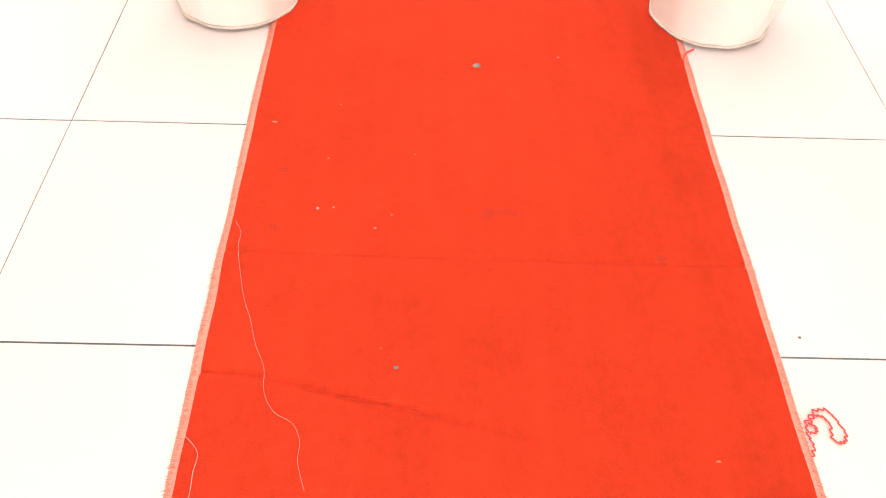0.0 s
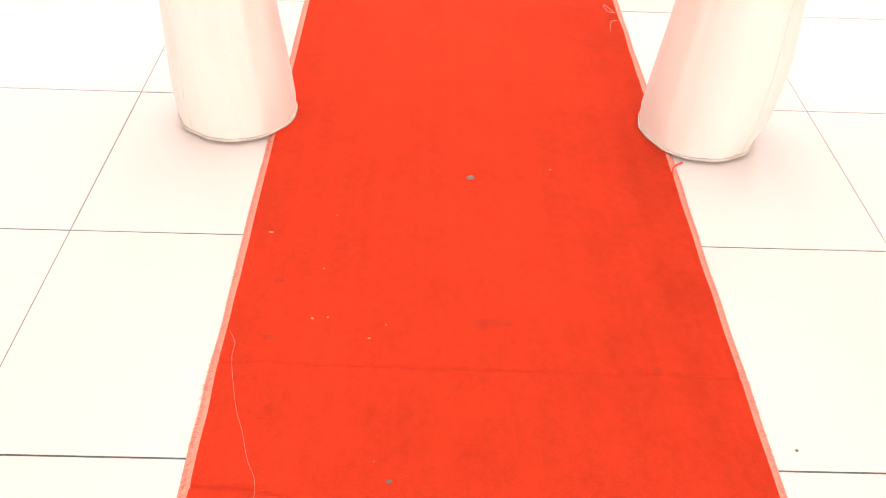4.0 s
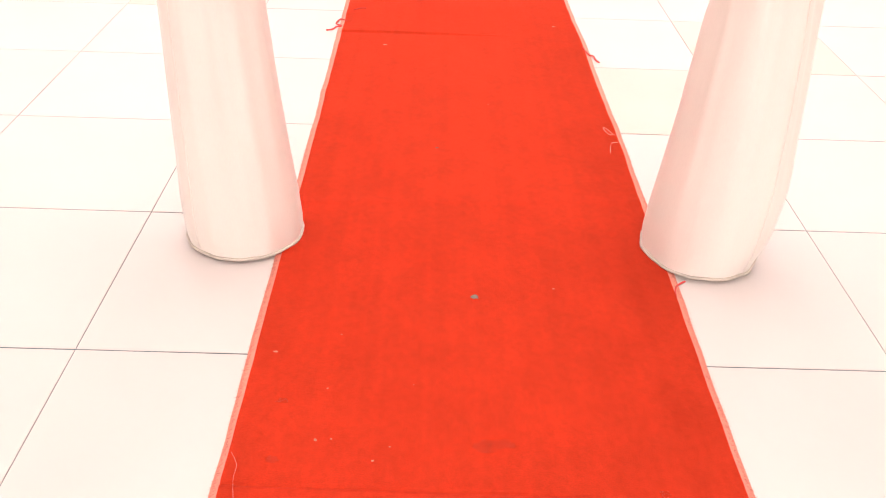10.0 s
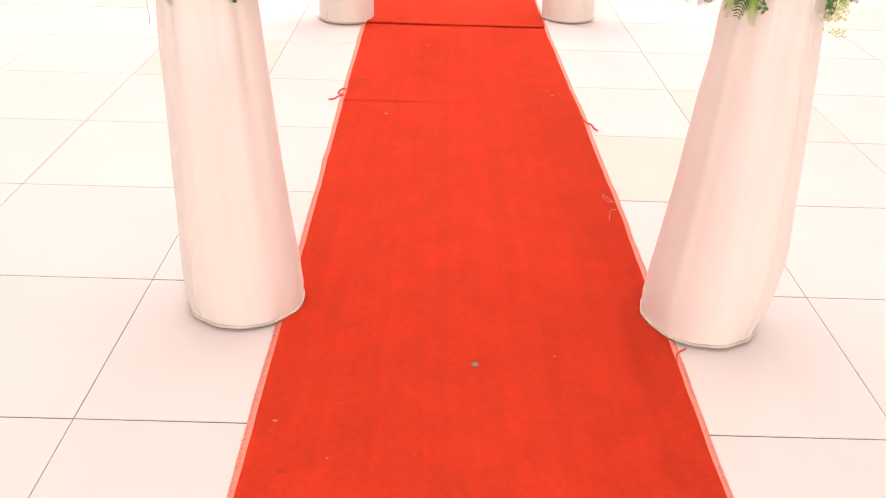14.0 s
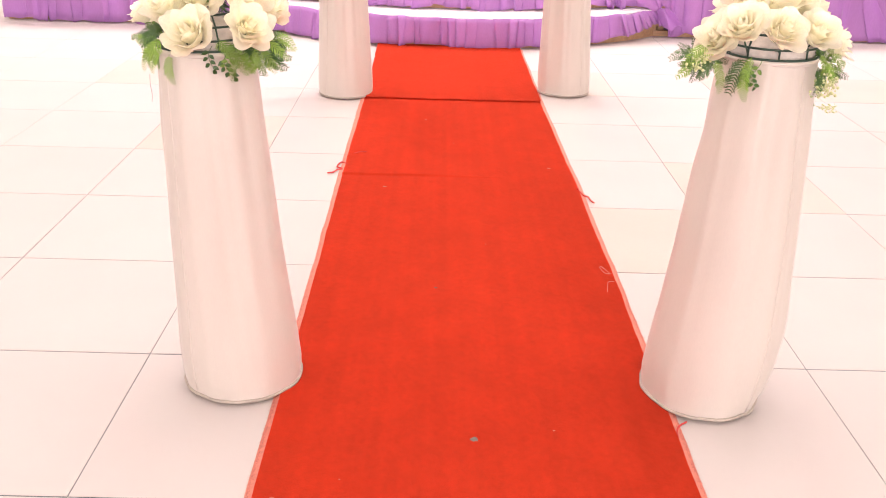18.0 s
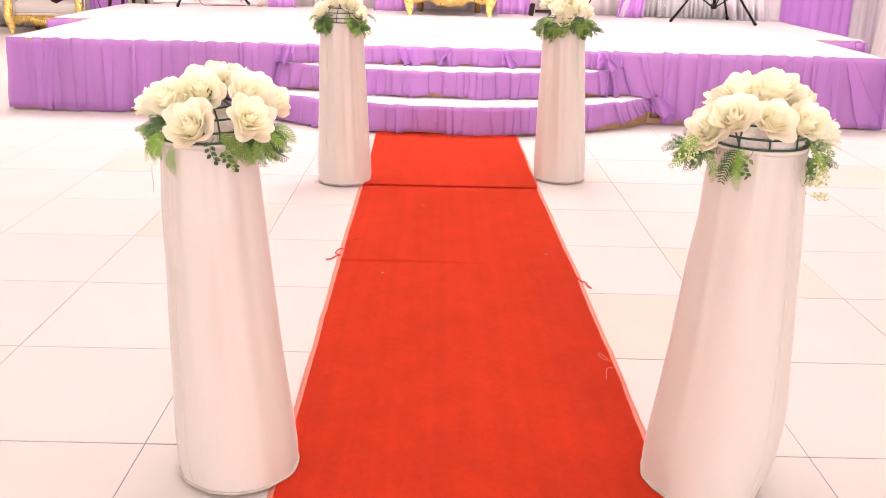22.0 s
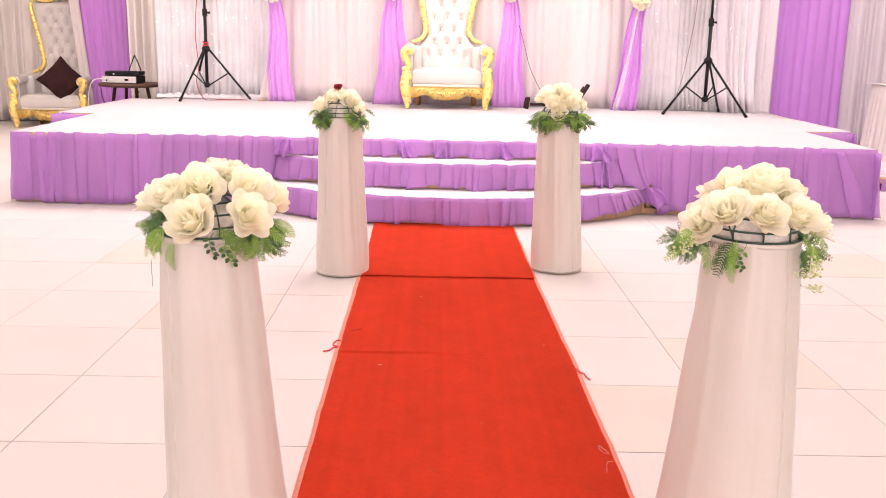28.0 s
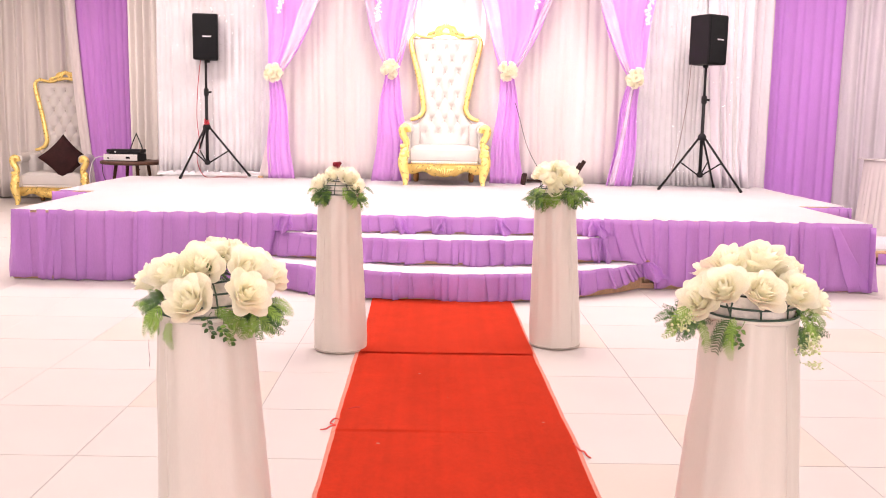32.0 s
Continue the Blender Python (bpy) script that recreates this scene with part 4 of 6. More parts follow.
for k in range(len(_loop) - 1):
    for j in range(4):
        t_ = j / 4
        s_ = 0.0018 if (k * 4 + j) % 2 else -0.0018
        _crimp.append((lerp(_loop[k][0], _loop[k + 1][0], t_) + s_, lerp(_loop[k][1], _loop[k + 1][1], t_) - s_))
thread("crimped red yarn looped on white floor tiles", _crimp, 0.0014, THREAD_R)


def blot(name, label, x, y, size, material, seed, category, lift=0.0015, stretch=1.0):
    """A flat irregular scrap or stain that lies on the carpet."""
    bm = bmesh.new()
    r = random.Random(seed)
    n = 14
    ph = r.uniform(0, 6)
    c = bm.verts.new((x, y, carpet_z(x, y) + lift + 0.0008))
    ring = []
    for i in range(n):
        a = 2 * math.pi * i / n
        rad = size * (0.75 + 0.45 * noise.noise((math.cos(a) * 1.7, math.sin(a) * 1.7, seed)))
        px, py = x + rad * math.cos(a) * stretch, y + rad * math.sin(a)
        ring.append(bm.verts.new((px, py, carpet_z(px, py) + lift - 0.0006)))
    for i in range(n):
        bm.faces.new((c, ring[i], ring[(i + 1) % n]))
    ob = link_mesh(name, bm, material)
    return tagged(ob, label, category, group=name + "s")


def bmesh_disc(x, y, size):
    bm = bmesh.new()
    lathe(bm, [(size, 0.0), (size * 0.6, 0.0012)], 7, Matrix.Translation((x, y, 0.0006)))
    return bm


STAIN = sheer(mat("faint_dark_stain", (0.36, 0.028, 0.014), 0.97, spec=0.03, var=0.3, vscale=30, grain=0.3, gscale=250), 0.84)
CONFETTI = mat("grey_paper_scrap", (0.17, 0.12, 0.095), 0.7, var=0.4, vscale=80)
CRUMB = mat("pale_crumb", (0.66, 0.25, 0.15), 0.8, var=0.2, vscale=90)
for k, (x, y, sz) in enumerate(((-0.025, 2.021, 0.013), (-0.18, 1.136, 0.006), (-0.124, 2.838, 0.006))):
    blot("paper_scrap", "small grey paper scrap on a red carpet", x, y, sz * 0.85, CONFETTI, k, "scrap", stretch=1.3)
for k, (x, y, sz) in enumerate(((-0.348, 1.52, 0.0075), (-0.318, 1.524, 0.004), (-0.234, 1.468, 0.004), (-0.203, 1.506, 0.0025), (-0.341, 1.673, 0.004), (-0.33, 1.858, 0.003),
                                (-0.467, 1.79, 0.006), (-0.162, 1.691, 0.0025), (0.169, 2.065, 0.005), (0.325, 0.967, 0.004), (-0.191, 4.815, 0.013), (-0.09, 5.782, 0.009),
                                (-0.259, 5.367, 0.012), (-0.052, 4.41, 0.007), (-0.342, 3.778, 0.012), (0.366, 4.07, 0.009), (-0.207, 1.176, 0.002), (0.05, 3.2, 0.004))):
    blot("crumb", "tiny pale crumb on a red carpet", x, y, sz * 0.7, CRUMB, 20 + k, "crumb", stretch=0.8 + (k * 0.37) % 1.2)
for k, (x, y, sz, st) in enumerate(((-0.02, 1.512, 0.026, 1.3), (0.015, 1.522, 0.016, 2.2), (-0.43, 1.633, 0.012, 1.3), (-0.425, 1.466, 0.014, 1.4), (0.31, 1.399, 0.017, 0.8))):
    blot("carpet_stain", "faint dark stain on a red carpet", x, y, sz, STAIN, 60 + k, "stain", lift=0.0006, stretch=st)
tagged(link_mesh("speck", bmesh_disc(0.524, 1.226, 0.0032), CONFETTI), "tiny dark speck on a white floor tile", "speck")


# ---- flowers ----
def rose_mesh(name, seed, whorls, material):
    """An open silk rose: whorls of broad overlapping petals, funnel-shaped, with rolled and pointed rims. whorls: (count, reach, top, half-width, roll)."""
    r = random.Random(seed)
    bm = bmesh.new()
    turn = r.uniform(0, 6.3)
    for w, (count, reach, top, half, roll) in enumerate(whorls):
        turn += r.uniform(0.4, 0.9)
        for k in range(count):
            phi = turn + 2 * math.pi * (k + r.uniform(-0.14, 0.14)) / count
            big, tall = reach * r.uniform(0.90, 1.08), top + r.uniform(-0.06, 0.06)
            hw, curl, ruf, tip, lean = half * r.uniform(0.9, 1.1), roll * r.uniform(0.6, 1.4), r.uniform(0, 6.3), r.uniform(0.02, 0.12) * (0.2 if w < 3 else 0.7), r.uniform(-0.2, 0.2)

            def fn(u, v, big=big, tall=tall, hw=hw, curl=curl, ruf=ruf, tip=tip, lean=lean, phi=phi, w=w):
                e = 2 * u - 1
                span = math.sin(math.pi * (0.10 + 0.62 * v)) ** 0.7
                arch = 1 - 0.22 * e * e * v
                rim = max(0, v - 0.66) / 0.34
                rad = 0.02 + big * (math.sin(math.pi * min(1, 0.86 * v)) ** 0.7 if w == 0 else v ** 0.55) * (1 - 0.10 * e * e * v)
                z = -0.55 + (tall + 0.55) * v ** (1.1 + 0.22 * w) * arch
                rad += curl * rim * rim * (1 - 0.3 * abs(e))
                z -= 0.75 * curl * rim ** 2.5 * (1 - 0.2 * abs(e))
                rad += tip * math.exp(-(e / 0.22) ** 2) * rim * rim
                z += 0.035 * math.sin(e * 4.5 + ruf) * rim + 0.02 * math.sin(e * 9 + 2 * ruf) * rim
                rad += (0.02 + 0.02 * w) * math.sin(e * 3.5 + ruf * 2) * v * v
                p = phi + hw * e * span + lean * v
                return (rad * math.cos(p), rad * math.sin(p), z)
            grid(bm, fn, 12, 10)
    me = bpy.data.meshes.new(name)
    bm.normal_update()
    bm.to_mesh(me)
    bm.free()
    me.materials.append(material)
    for p in me.polygons:
        p.use_smooth = True
    return me


def frond_mesh(name, seed, pairs, bend, blade, material, lobes=0):
    """A fern frond one unit long along +y that lies in the xy plane and bends towards -z; blade: length of its longest leaflets."""
    r = random.Random(seed)
    bm = bmesh.new()
    side_bend = r.uniform(-0.10, 0.10)

    def spine(s):
        return Vector((side_bend * math.sin(math.pi * s), s, 0.16 * math.sin(math.pi * s) - bend * s * s))
    tube(bm, [spine(i / 8) for i in range(9)], [0.014 * (1 - 0.75 * i / 8) for i in range(9)], 4)
    for i in range(pairs):
        s = 0.08 + 0.90 * i / (pairs - 1)
        p, tan = spine(s), (spine(min(s + 0.02, 1)) - spine(s - 0.02)).normalized()
        size = blade * (0.25 + 0.75 * math.sin(math.pi * min(1, 0.22 + 0.74 * s)) ** 0.9) * r.uniform(0.82, 1.12)
        for side in (-1, 1):
            out = (Vector((side, 0, r.uniform(-0.30, 0.10))) + tan * r.uniform(0.45, 0.75)).normalized()
            lift = Vector((0, 0, 0.012))
            wid = tan * size * 0.15
            mid, tip = p + out * size * 0.55 + tan * size * 0.05, p + out * size + tan * size * 0.22 - Vector((0, 0, size * 0.18))
            vs = [bm.verts.new(q) for q in (p - wid * 0.5, p + wid * 0.5, mid + wid, tip, mid - wid * 0.7)]
            ridge = bm.verts.new(mid + lift)
            for q in range(5):
                bm.faces.new((vs[q], vs[(q + 1) % 5], ridge) if side > 0 else (vs[(q + 1) % 5], vs[q], ridge))
            for q in range(lobes):
                b = p + out * size * (0.35 + 0.45 * q / max(1, lobes - 1))
                for sd in (-1, 1):
                    e = b + (out * 0.8 + tan * sd).normalized() * size * 0.30
                    w2 = out * size * 0.06
                    bm.faces.new([bm.verts.new(x) for x in (b - w2, e, b + w2)])
    me = bpy.data.meshes.new(name)
    bm.normal_update()
    bm.to_mesh(me)
    bm.free()
    me.materials.append(material)
    return me


def sprig_mesh(name, seed, count, length, leaf, material):
    """A stem with oval leaves along +y that droops towards -z."""
    r = random.Random(seed)
    bm = bmesh.new()
    droop = 0.9

    def spine(s):
        return Vector((0.01 * math.sin(4 * s + seed), length * math.sin(droop * s) / droop, -length * (1 - math.cos(droop * s)) / droop))
    tube(bm, [spine(i / 8) for i in range(9)], [0.0014 * (1 - 0.5 * i / 8) for i in range(9)], 5)
    for i in range(count):
        s = 0.25 + 0.75 * i / (count - 1)
        p, tan = spine(s), (spine(min(s + 0.02, 1)) - spine(s - 0.02)).normalized()
        side = -1 if i % 2 else 1
        out = (Vector((side * (0 if i == count - 1 else 1), 0, r.uniform(-0.3, 0.3))) + tan * 0.7).normalized()
        across = Vector((0, 0, 1)).cross(out)
        across = (across if across.length > 0.1 else Vector((1, 0, 0))).normalized()
        L = leaf * r.uniform(0.8, 1.15)

        def fn(u, v):
            w = L * 0.30 * math.sin(math.pi * v ** 0.8) * (2 * u - 1)
            return p + out * (L * v + 0.003) + across * w + out.cross(across) * (abs(2 * u - 1) * 0.12 * L * math.sin(math.pi * v) - 0.15 * L * v * v)
        grid(bm, fn, 4, 5)
    me = bpy.data.meshes.new(name)
    bm.normal_update()
    bm.to_mesh(me)
    bm.free()
    me.materials.append(material)
    for p in me.polygons:
        p.use_smooth = True
    return me


def floret_mesh(name, seed, material):
    """A bunch of tiny pale buds on a short twig."""
    r = random.Random(seed)
    bm = bmesh.new()
    tube(bm, [(0, 0, 0), (0, 0.02, -0.004), (0.002, 0.045, -0.014)], 0.0012, 5)
    for _ in range(22):
        p = (r.gauss(0, 0.009), 0.015 + r.random() * 0.035, -0.006 + r.gauss(0, 0.007))
        bmesh.ops.create_icosphere(bm, subdivisions=1, radius=r.uniform(0.0022, 0.004), matrix=Matrix.Translation(p))
    me = bpy.data.meshes.new(name)
    bm.to_mesh(me)
    bm.free()
    me.materials.append(material)
    return me


BUDS = mat("pale_green_buds", (0.55, 0.60, 0.30), 0.6, var=0.2, vscale=60)
OPEN_ROSE = ((3, 0.15, 0.46, 1.5, 0.0), (3, 0.24, 0.48, 1.5, 0.04), (3, 0.37, 0.46, 1.35, 0.08), (4, 0.52, 0.42, 1.15, 0.12), (4, 0.68, 0.32, 1.1, 0.17), (5, 0.80, 0.14, 0.95, 0.20))
FULL_ROSE = ((3, 0.17, 0.50, 1.5, 0.0), (3, 0.30, 0.54, 1.5, 0.05), (4, 0.45, 0.54, 1.2, 0.10), (4, 0.62, 0.48, 1.1, 0.13), (5, 0.78, 0.36, 0.98, 0.18))
ROSES = [rose_mesh("rose", 100 + k, OPEN_ROSE if k % 2 == 0 else FULL_ROSE, ROSE) for k in range(6)]
ROSE_DARK = rose_mesh("rose", 130, FULL_ROSE, ROSE_RED)
FRONDS = [frond_mesh("fern_frond", k, 15, 0.10 + 0.10 * k, 0.21, FERN) for k in range(3)] + [frond_mesh("fern_frond", 7 + k, 12, 0.2, 0.27, FERN, 3) for k in range(2)]
DARK_FRONDS = [frond_mesh("fern_frond", 20 + k, 13, 0.15, 0.28, LEAF, 3) for k in range(2)]
SPRIGS = [sprig_mesh("leaf_sprig", k, 7, 0.085, 0.026, LEAF) for k in range(2)] + [sprig_mesh("leaf_sprig", 5, 8, 0.08, 0.022, FERN)]
FLORET = floret_mesh("bud_twig", 3, BUDS)


def sub(name, me, parent, m, label=""):
    ob = new(name, me)
    ob.parent = parent
    ob.matrix_basis = m
    if label:
        tagged(ob, label)
    return ob


def facing(d, spin):
    return Vector(d).to_track_quat("Z", "Y").to_matrix().to_4x4() @ Matrix.Rotation(spin, 4, "Z")


def laid(base, tip, roll=0.0):
    """Places a unit frond from base to tip with its face turned outwards to the hall's near end."""
    base, tip = Vector(base), Vector(tip)
    y_ = (tip - base).normalized()
    z_ = Vector((0.15 * y_.x, -1.0, 0.45))
    z_ = (z_ - y_ * z_.dot(y_)).normalized()
    rot = Matrix((y_.cross(z_), y_, z_)).transposed().to_4x4()
    n_ = (tip - base).length
    return Matrix.Translation(base) @ rot @ Matrix.Rotation(roll, 4, "Y") @ Matrix.Diagonal((n_, n_, n_, 1))


GREENS = {"f": ("fern_frond", FRONDS[:3]), "t": ("fern_frond", FRONDS[3:]), "d": ("fern_frond", DARK_FRONDS)}


def bouquet(label, x, y, z, ring, roses, seed, dome=0.10, red=()):
    """Roses on a wire dome; roses: (x, y, z, width) of each flower's heart."""
    th = thing("flower_arrangement", label, "flower arrangement", pose(x, y, z), group="flower arrangements")
    r = random.Random(seed)
    wire = bmesh.new()
    hoops = ((0.006, ring), (0.028, ring * 0.99), (0.055, ring * 0.86), (0.078, ring * 0.64), (dome, ring * 0.3))
    for zz, rr in hoops:
        tube(wire, [(rr * math.cos(t), rr * math.sin(t), zz) for t in (2 * math.pi * i / 40 for i in range(40))], 0.0026, 6, closed=True)
    for k in range(10):
        a = 2 * math.pi * (k + 0.3) / 10
        tube(wire, [(rr * math.cos(a), rr * math.sin(a), zz) for zz, rr in hoops], 0.0022, 6)
    part("wire_frame", wire, WIRE, th, "dark green wire dome")
    pad = bmesh.new()
    lathe(pad, [(ring * 0.9, 0.001), (ring * 0.92, 0.014), (ring * 0.78, 0.045), (ring * 0.48, 0.068), (0.01, 0.080)], 24)
    part("foam_pad", pad, FOAM, th, "crumpled pale wrapping inside the frame")
    for k, (dx, dy, dz, wide) in enumerate(roses):
        d = Vector((dx * 0.9, (dy - 0.05) * 0.75, 0.110)).normalized()
        d = (d + Vector((r.uniform(-0.25, 0.25), r.uniform(-0.25, 0.1), r.uniform(-0.15, 0.2)))).normalized()
        s = wide * 0.5
        sub("rose", ROSE_DARK if k in red else ROSES[(k * 5 + seed) % 6], th,
            Matrix.Translation((dx, dy, dz)) @ facing(d, r.uniform(0, 6.28)) @ Matrix.Diagonal((s, s, s * 1.15, 1)), "dark red silk rose" if k in red else "")
        stem = bmesh.new()
        tube(stem, [(dx * 0.7, dy * 0.7, 0.015), (dx * 0.85, dy * 0.85, dz * 0.5), Vector((dx, dy, dz)) - d * s * 0.5], 0.002, 5)
        part("stem", stem, WIRE, th)
    return th


def add_fronds(th, fronds, seed):
    """fronds: (kind, base x, base z, tip x, tip z, depth)."""
    r = random.Random(seed)
    for kind, bx, bz, tx, tz, dy in fronds:
        name, kinds = GREENS[kind]
        sub(name, r.choice(kinds), th, laid((bx, dy, bz), (tx, dy - 0.012 + r.uniform(-0.01, 0.01), tz), r.uniform(-0.3, 0.3)))


def add_bush(th, x, z, wide, high, depth, count, seed, down=0.5, size=0.062, kinds="ttdf"):
    """A tuft of fronds that spread from about one place, outwards and down."""
    r = random.Random(seed)
    for k in range(count):
        a = 2 * math.pi * (k + r.random()) / count
        bx, bz = x + 0.35 * wide * math.cos(a) * r.random(), z + 0.35 * high * math.sin(a) * r.random()
        ln = size * r.uniform(0.7, 1.15)
        dx, dz = math.cos(a) * wide, math.sin(a) * high - down * high * r.random()
        q = math.hypot(dx, dz) + 0.001
        name, pool = GREENS[r.choice(kinds)]
        dy = depth + r.uniform(-0.025, 0.025)
        sub(name, r.choice(pool), th, laid((bx, dy, bz), (bx + ln * dx / q, dy - r.uniform(0.0, 0.03), bz + ln * dz / q), r.uniform(-0.5, 0.5)))


def add_sprig(th, me, x, y, z, lean, tilt, size):
    sub("bud_twig" if me == FLORET else "leaf_sprig", me, th, Matrix.Translation((x, y, z)) @ Matrix.Rotation(lean, 4, "Y") @ Matrix.Rotation(math.pi, 4, "Z") @ Matrix.Rotation(radians(tilt), 4, "X") @
        Matrix.Diagonal((size, size, size, 1)))


FOAM = mat("crumpled_pale_wrapping", (0.62, 0.56, 0.52), 0.5, var=0.3, vscale=25, grain=0.1, gscale=90, bump=0.6, wdist=0.01)
ROSES_NL = [(-0.131, 0.000, 0.076, 0.088), (-0.070, -0.065, 0.103, 0.108), (-0.004, -0.130, 0.053, 0.124), (0.004, -0.060, 0.123, 0.113), (0.023, 0.030, 0.139, 0.102),
            (0.066, 0.030, 0.136, 0.102), (0.114, -0.070, 0.118, 0.112), (0.130, -0.130, 0.071, 0.108), (0.156, -0.010, 0.089, 0.092), (-0.080, 0.090, 0.085, 0.099),
            (0.090, 0.100, 0.095, 0.099)]
ROSES_NR = [(-0.156, -0.100, 0.053, 0.104), (-0.108, -0.125, 0.085, 0.110), (-0.065, 0.000, 0.124, 0.106), (0.023, 0.000, 0.128, 0.115), (-0.015, -0.125, 0.080, 0.106),
            (0.073, -0.080, 0.068, 0.100), (0.139, -0.020, 0.042, 0.100), (0.088, 0.030, 0.104, 0.090), (-0.020, -0.010, 0.099, 0.085), (-0.070, 0.100, 0.085, 0.094),
            (0.060, 0.100, 0.095, 0.094)]
ROSES_FL = [(-0.112, -0.04, 0.062, 0.122), (-0.030, -0.02, 0.118, 0.112), (0.062, -0.05, 0.105, 0.128), (0.095, -0.05, 0.055, 0.120), (0.035, 0.04, 0.120, 0.11), (-0.014, 0.0, 0.163, 0.056),
            (-0.07, 0.06, 0.09, 0.09)]
ROSES_FR = [(-0.060, 0.0, 0.160, 0.133), (0.030, 0.0, 0.175, 0.138), (-0.045, -0.08, 0.105, 0.117), (0.050, -0.06, 0.125, 0.133), (-0.010, -0.10, 0.055, 0.111), (0.125, 0.0, 0.100, 0.101),
            (-0.100, 0.03, 0.130, 0.095), (0.095, 0.03, 0.150, 0.106), (0.0, 0.08, 0.130, 0.106)]

near = bouquet("cream silk roses and ferns on a dark wire frame", -0.664, 2.300, 0.870, 0.108, ROSES_NL, 1)
add_bush(near, -0.098, 0.012, 0.05, 0.035, -0.02, 18, 3, size=0.055, kinds="dtd", down=0.9)
add_bush(near, 0.135, 0.010, 0.07, 0.030, -0.04, 24, 4, size=0.055, kinds="ddt", down=0.9)
add_bush(near, 0.030, 0.095, 0.02, 0.04, -0.02, 7, 5, size=0.04, kinds="d")
add_bush(near, 0.0, 0.02, 0.12, 0.03, 0.09, 18, 6, size=0.07)
add_fronds(near, [("f", -0.058, 0.036, -0.109, -0.030, -0.115), ("f", -0.069, 0.018, -0.092, -0.040, -0.11), ("f", -0.050, 0.002, -0.044, -0.064, -0.12), ("d", -0.085, 0.045, -0.132, 0.010, -0.06),
                  ("f", -0.088, 0.025, -0.118, -0.018, -0.09), ("d", -0.080, 0.050, -0.122, 0.040, -0.05), ("f", 0.060, 0.037, 0.122, -0.018, -0.12), ("t", 0.080, 0.030, 0.110, -0.030, -0.118),
                  ("f", 0.110, 0.012, 0.128, -0.034, -0.11), ("f", 0.130, 0.018, 0.157, -0.040, -0.10), ("f", 0.150, 0.034, 0.205, -0.010, -0.07), ("f", 0.145, 0.020, 0.185, -0.030, -0.08),
                  ("t", 0.160, 0.040, 0.215, 0.012, -0.05), ("f", 0.095, 0.000, 0.086, -0.052, -0.12), ("t", 0.050, 0.028, 0.095, 0.004, -0.118)], 8)
for sx, sz, ln, k in ((0.042, 0.022, 0.1, 0), (0.085, 0.012, 0.25, 2), (0.070, 0.004, -0.2, 0)):
    add_sprig(near, SPRIGS[k], sx, -0.112, sz, ln, -62, 0.6)
wide = bouquet("cream silk roses with drooping ferns and exposed wire rings", 0.610, 2.275, 0.890, 0.106, ROSES_NR, 2)
add_bush(wide, -0.165, -0.006, 0.045, 0.03, -0.03, 16, 13, size=0.050, kinds="tddf", down=0.9)
add_bush(wide, 0.100, -0.015, 0.03, 0.04, -0.04, 16, 14, size=0.050, kinds="tfdd", down=0.9)
add_bush(wide, 0.0, 0.02, 0.12, 0.03, 0.09, 16, 15, size=0.07)
add_fronds(wide, [("f", -0.165, 0.035, -0.222, -0.006, -0.10), ("f", -0.165, 0.020, -0.212, -0.022, -0.105), ("d", -0.165, 0.004, -0.183, -0.038, -0.10), ("f", -0.152, 0.005, -0.139, -0.062, -0.115),
                  ("d", -0.085, 0.015, -0.120, -0.058, -0.124), ("f", -0.088, 0.002, -0.081, -0.080, -0.126), ("f", -0.080, 0.018, -0.098, -0.045, -0.128), ("f", 0.070, 0.025, 0.082, -0.030, -0.115),
                  ("f", 0.100, 0.012, 0.132, -0.050, -0.10), ("d", 0.076, -0.008, 0.072, -0.062, -0.112), ("f", 0.085, 0.010, 0.110, -0.035, -0.112), ("t", 0.110, 0.020, 0.138, -0.018, -0.08)], 18)
add_sprig(wide, SPRIGS[2], -0.060, -0.120, 0.008, 0.15, -68, 0.62)
add_sprig(wide, SPRIGS[0], -0.072, -0.122, 0.000, -0.1, -70, 0.6)
for bx, bz, bs in ((0.100, 0.000, 1.1), (0.108, -0.022, 1.0), (0.088, -0.030, 0.9), (-0.185, 0.025, 1.0), (-0.170, 0.040, 0.9)):
    add_sprig(wide, FLORET, bx, -0.105, bz, 0.3, -40, bs)


def skirt_of_ferns(th, ring, seed, count, drop, size, gap=None):
    """Fronds all round the rim that arch out and hang down."""
    r = random.Random(seed)
    for k in range(count):
        a = 2 * math.pi * (k + r.random() * 0.7) / count
        if gap and gap[0] < math.degrees(a) < gap[1]:
            continue
        out = Vector((math.cos(a), math.sin(a), 0))
        base = out * ring * r.uniform(0.75, 1.0) + Vector((0, 0, r.uniform(0.0, 0.05)))
        ln = size * r.uniform(0.75, 1.15)
        fall = r.uniform(0.15, 1.0)
        tip = base + out * ln * (1.05 - 0.55 * fall) + Vector((r.uniform(-0.02, 0.02), 0, -drop * ln * fall))
        y_ = (tip - base).normalized()
        z_ = (out + Vector((0, -0.25, 0.8)))
        z_ = (z_ - y_ * z_.dot(y_)).normalized()
        n_ = (tip - base).length
        name, pool = GREENS[r.choice("ffttd")]
        sub(name, r.choice(pool), th, Matrix.Translation(base) @ Matrix((y_.cross(z_), y_, z_)).transposed().to_4x4() @ Matrix.Diagonal((n_ * 1.25, n_, n_, 1)))


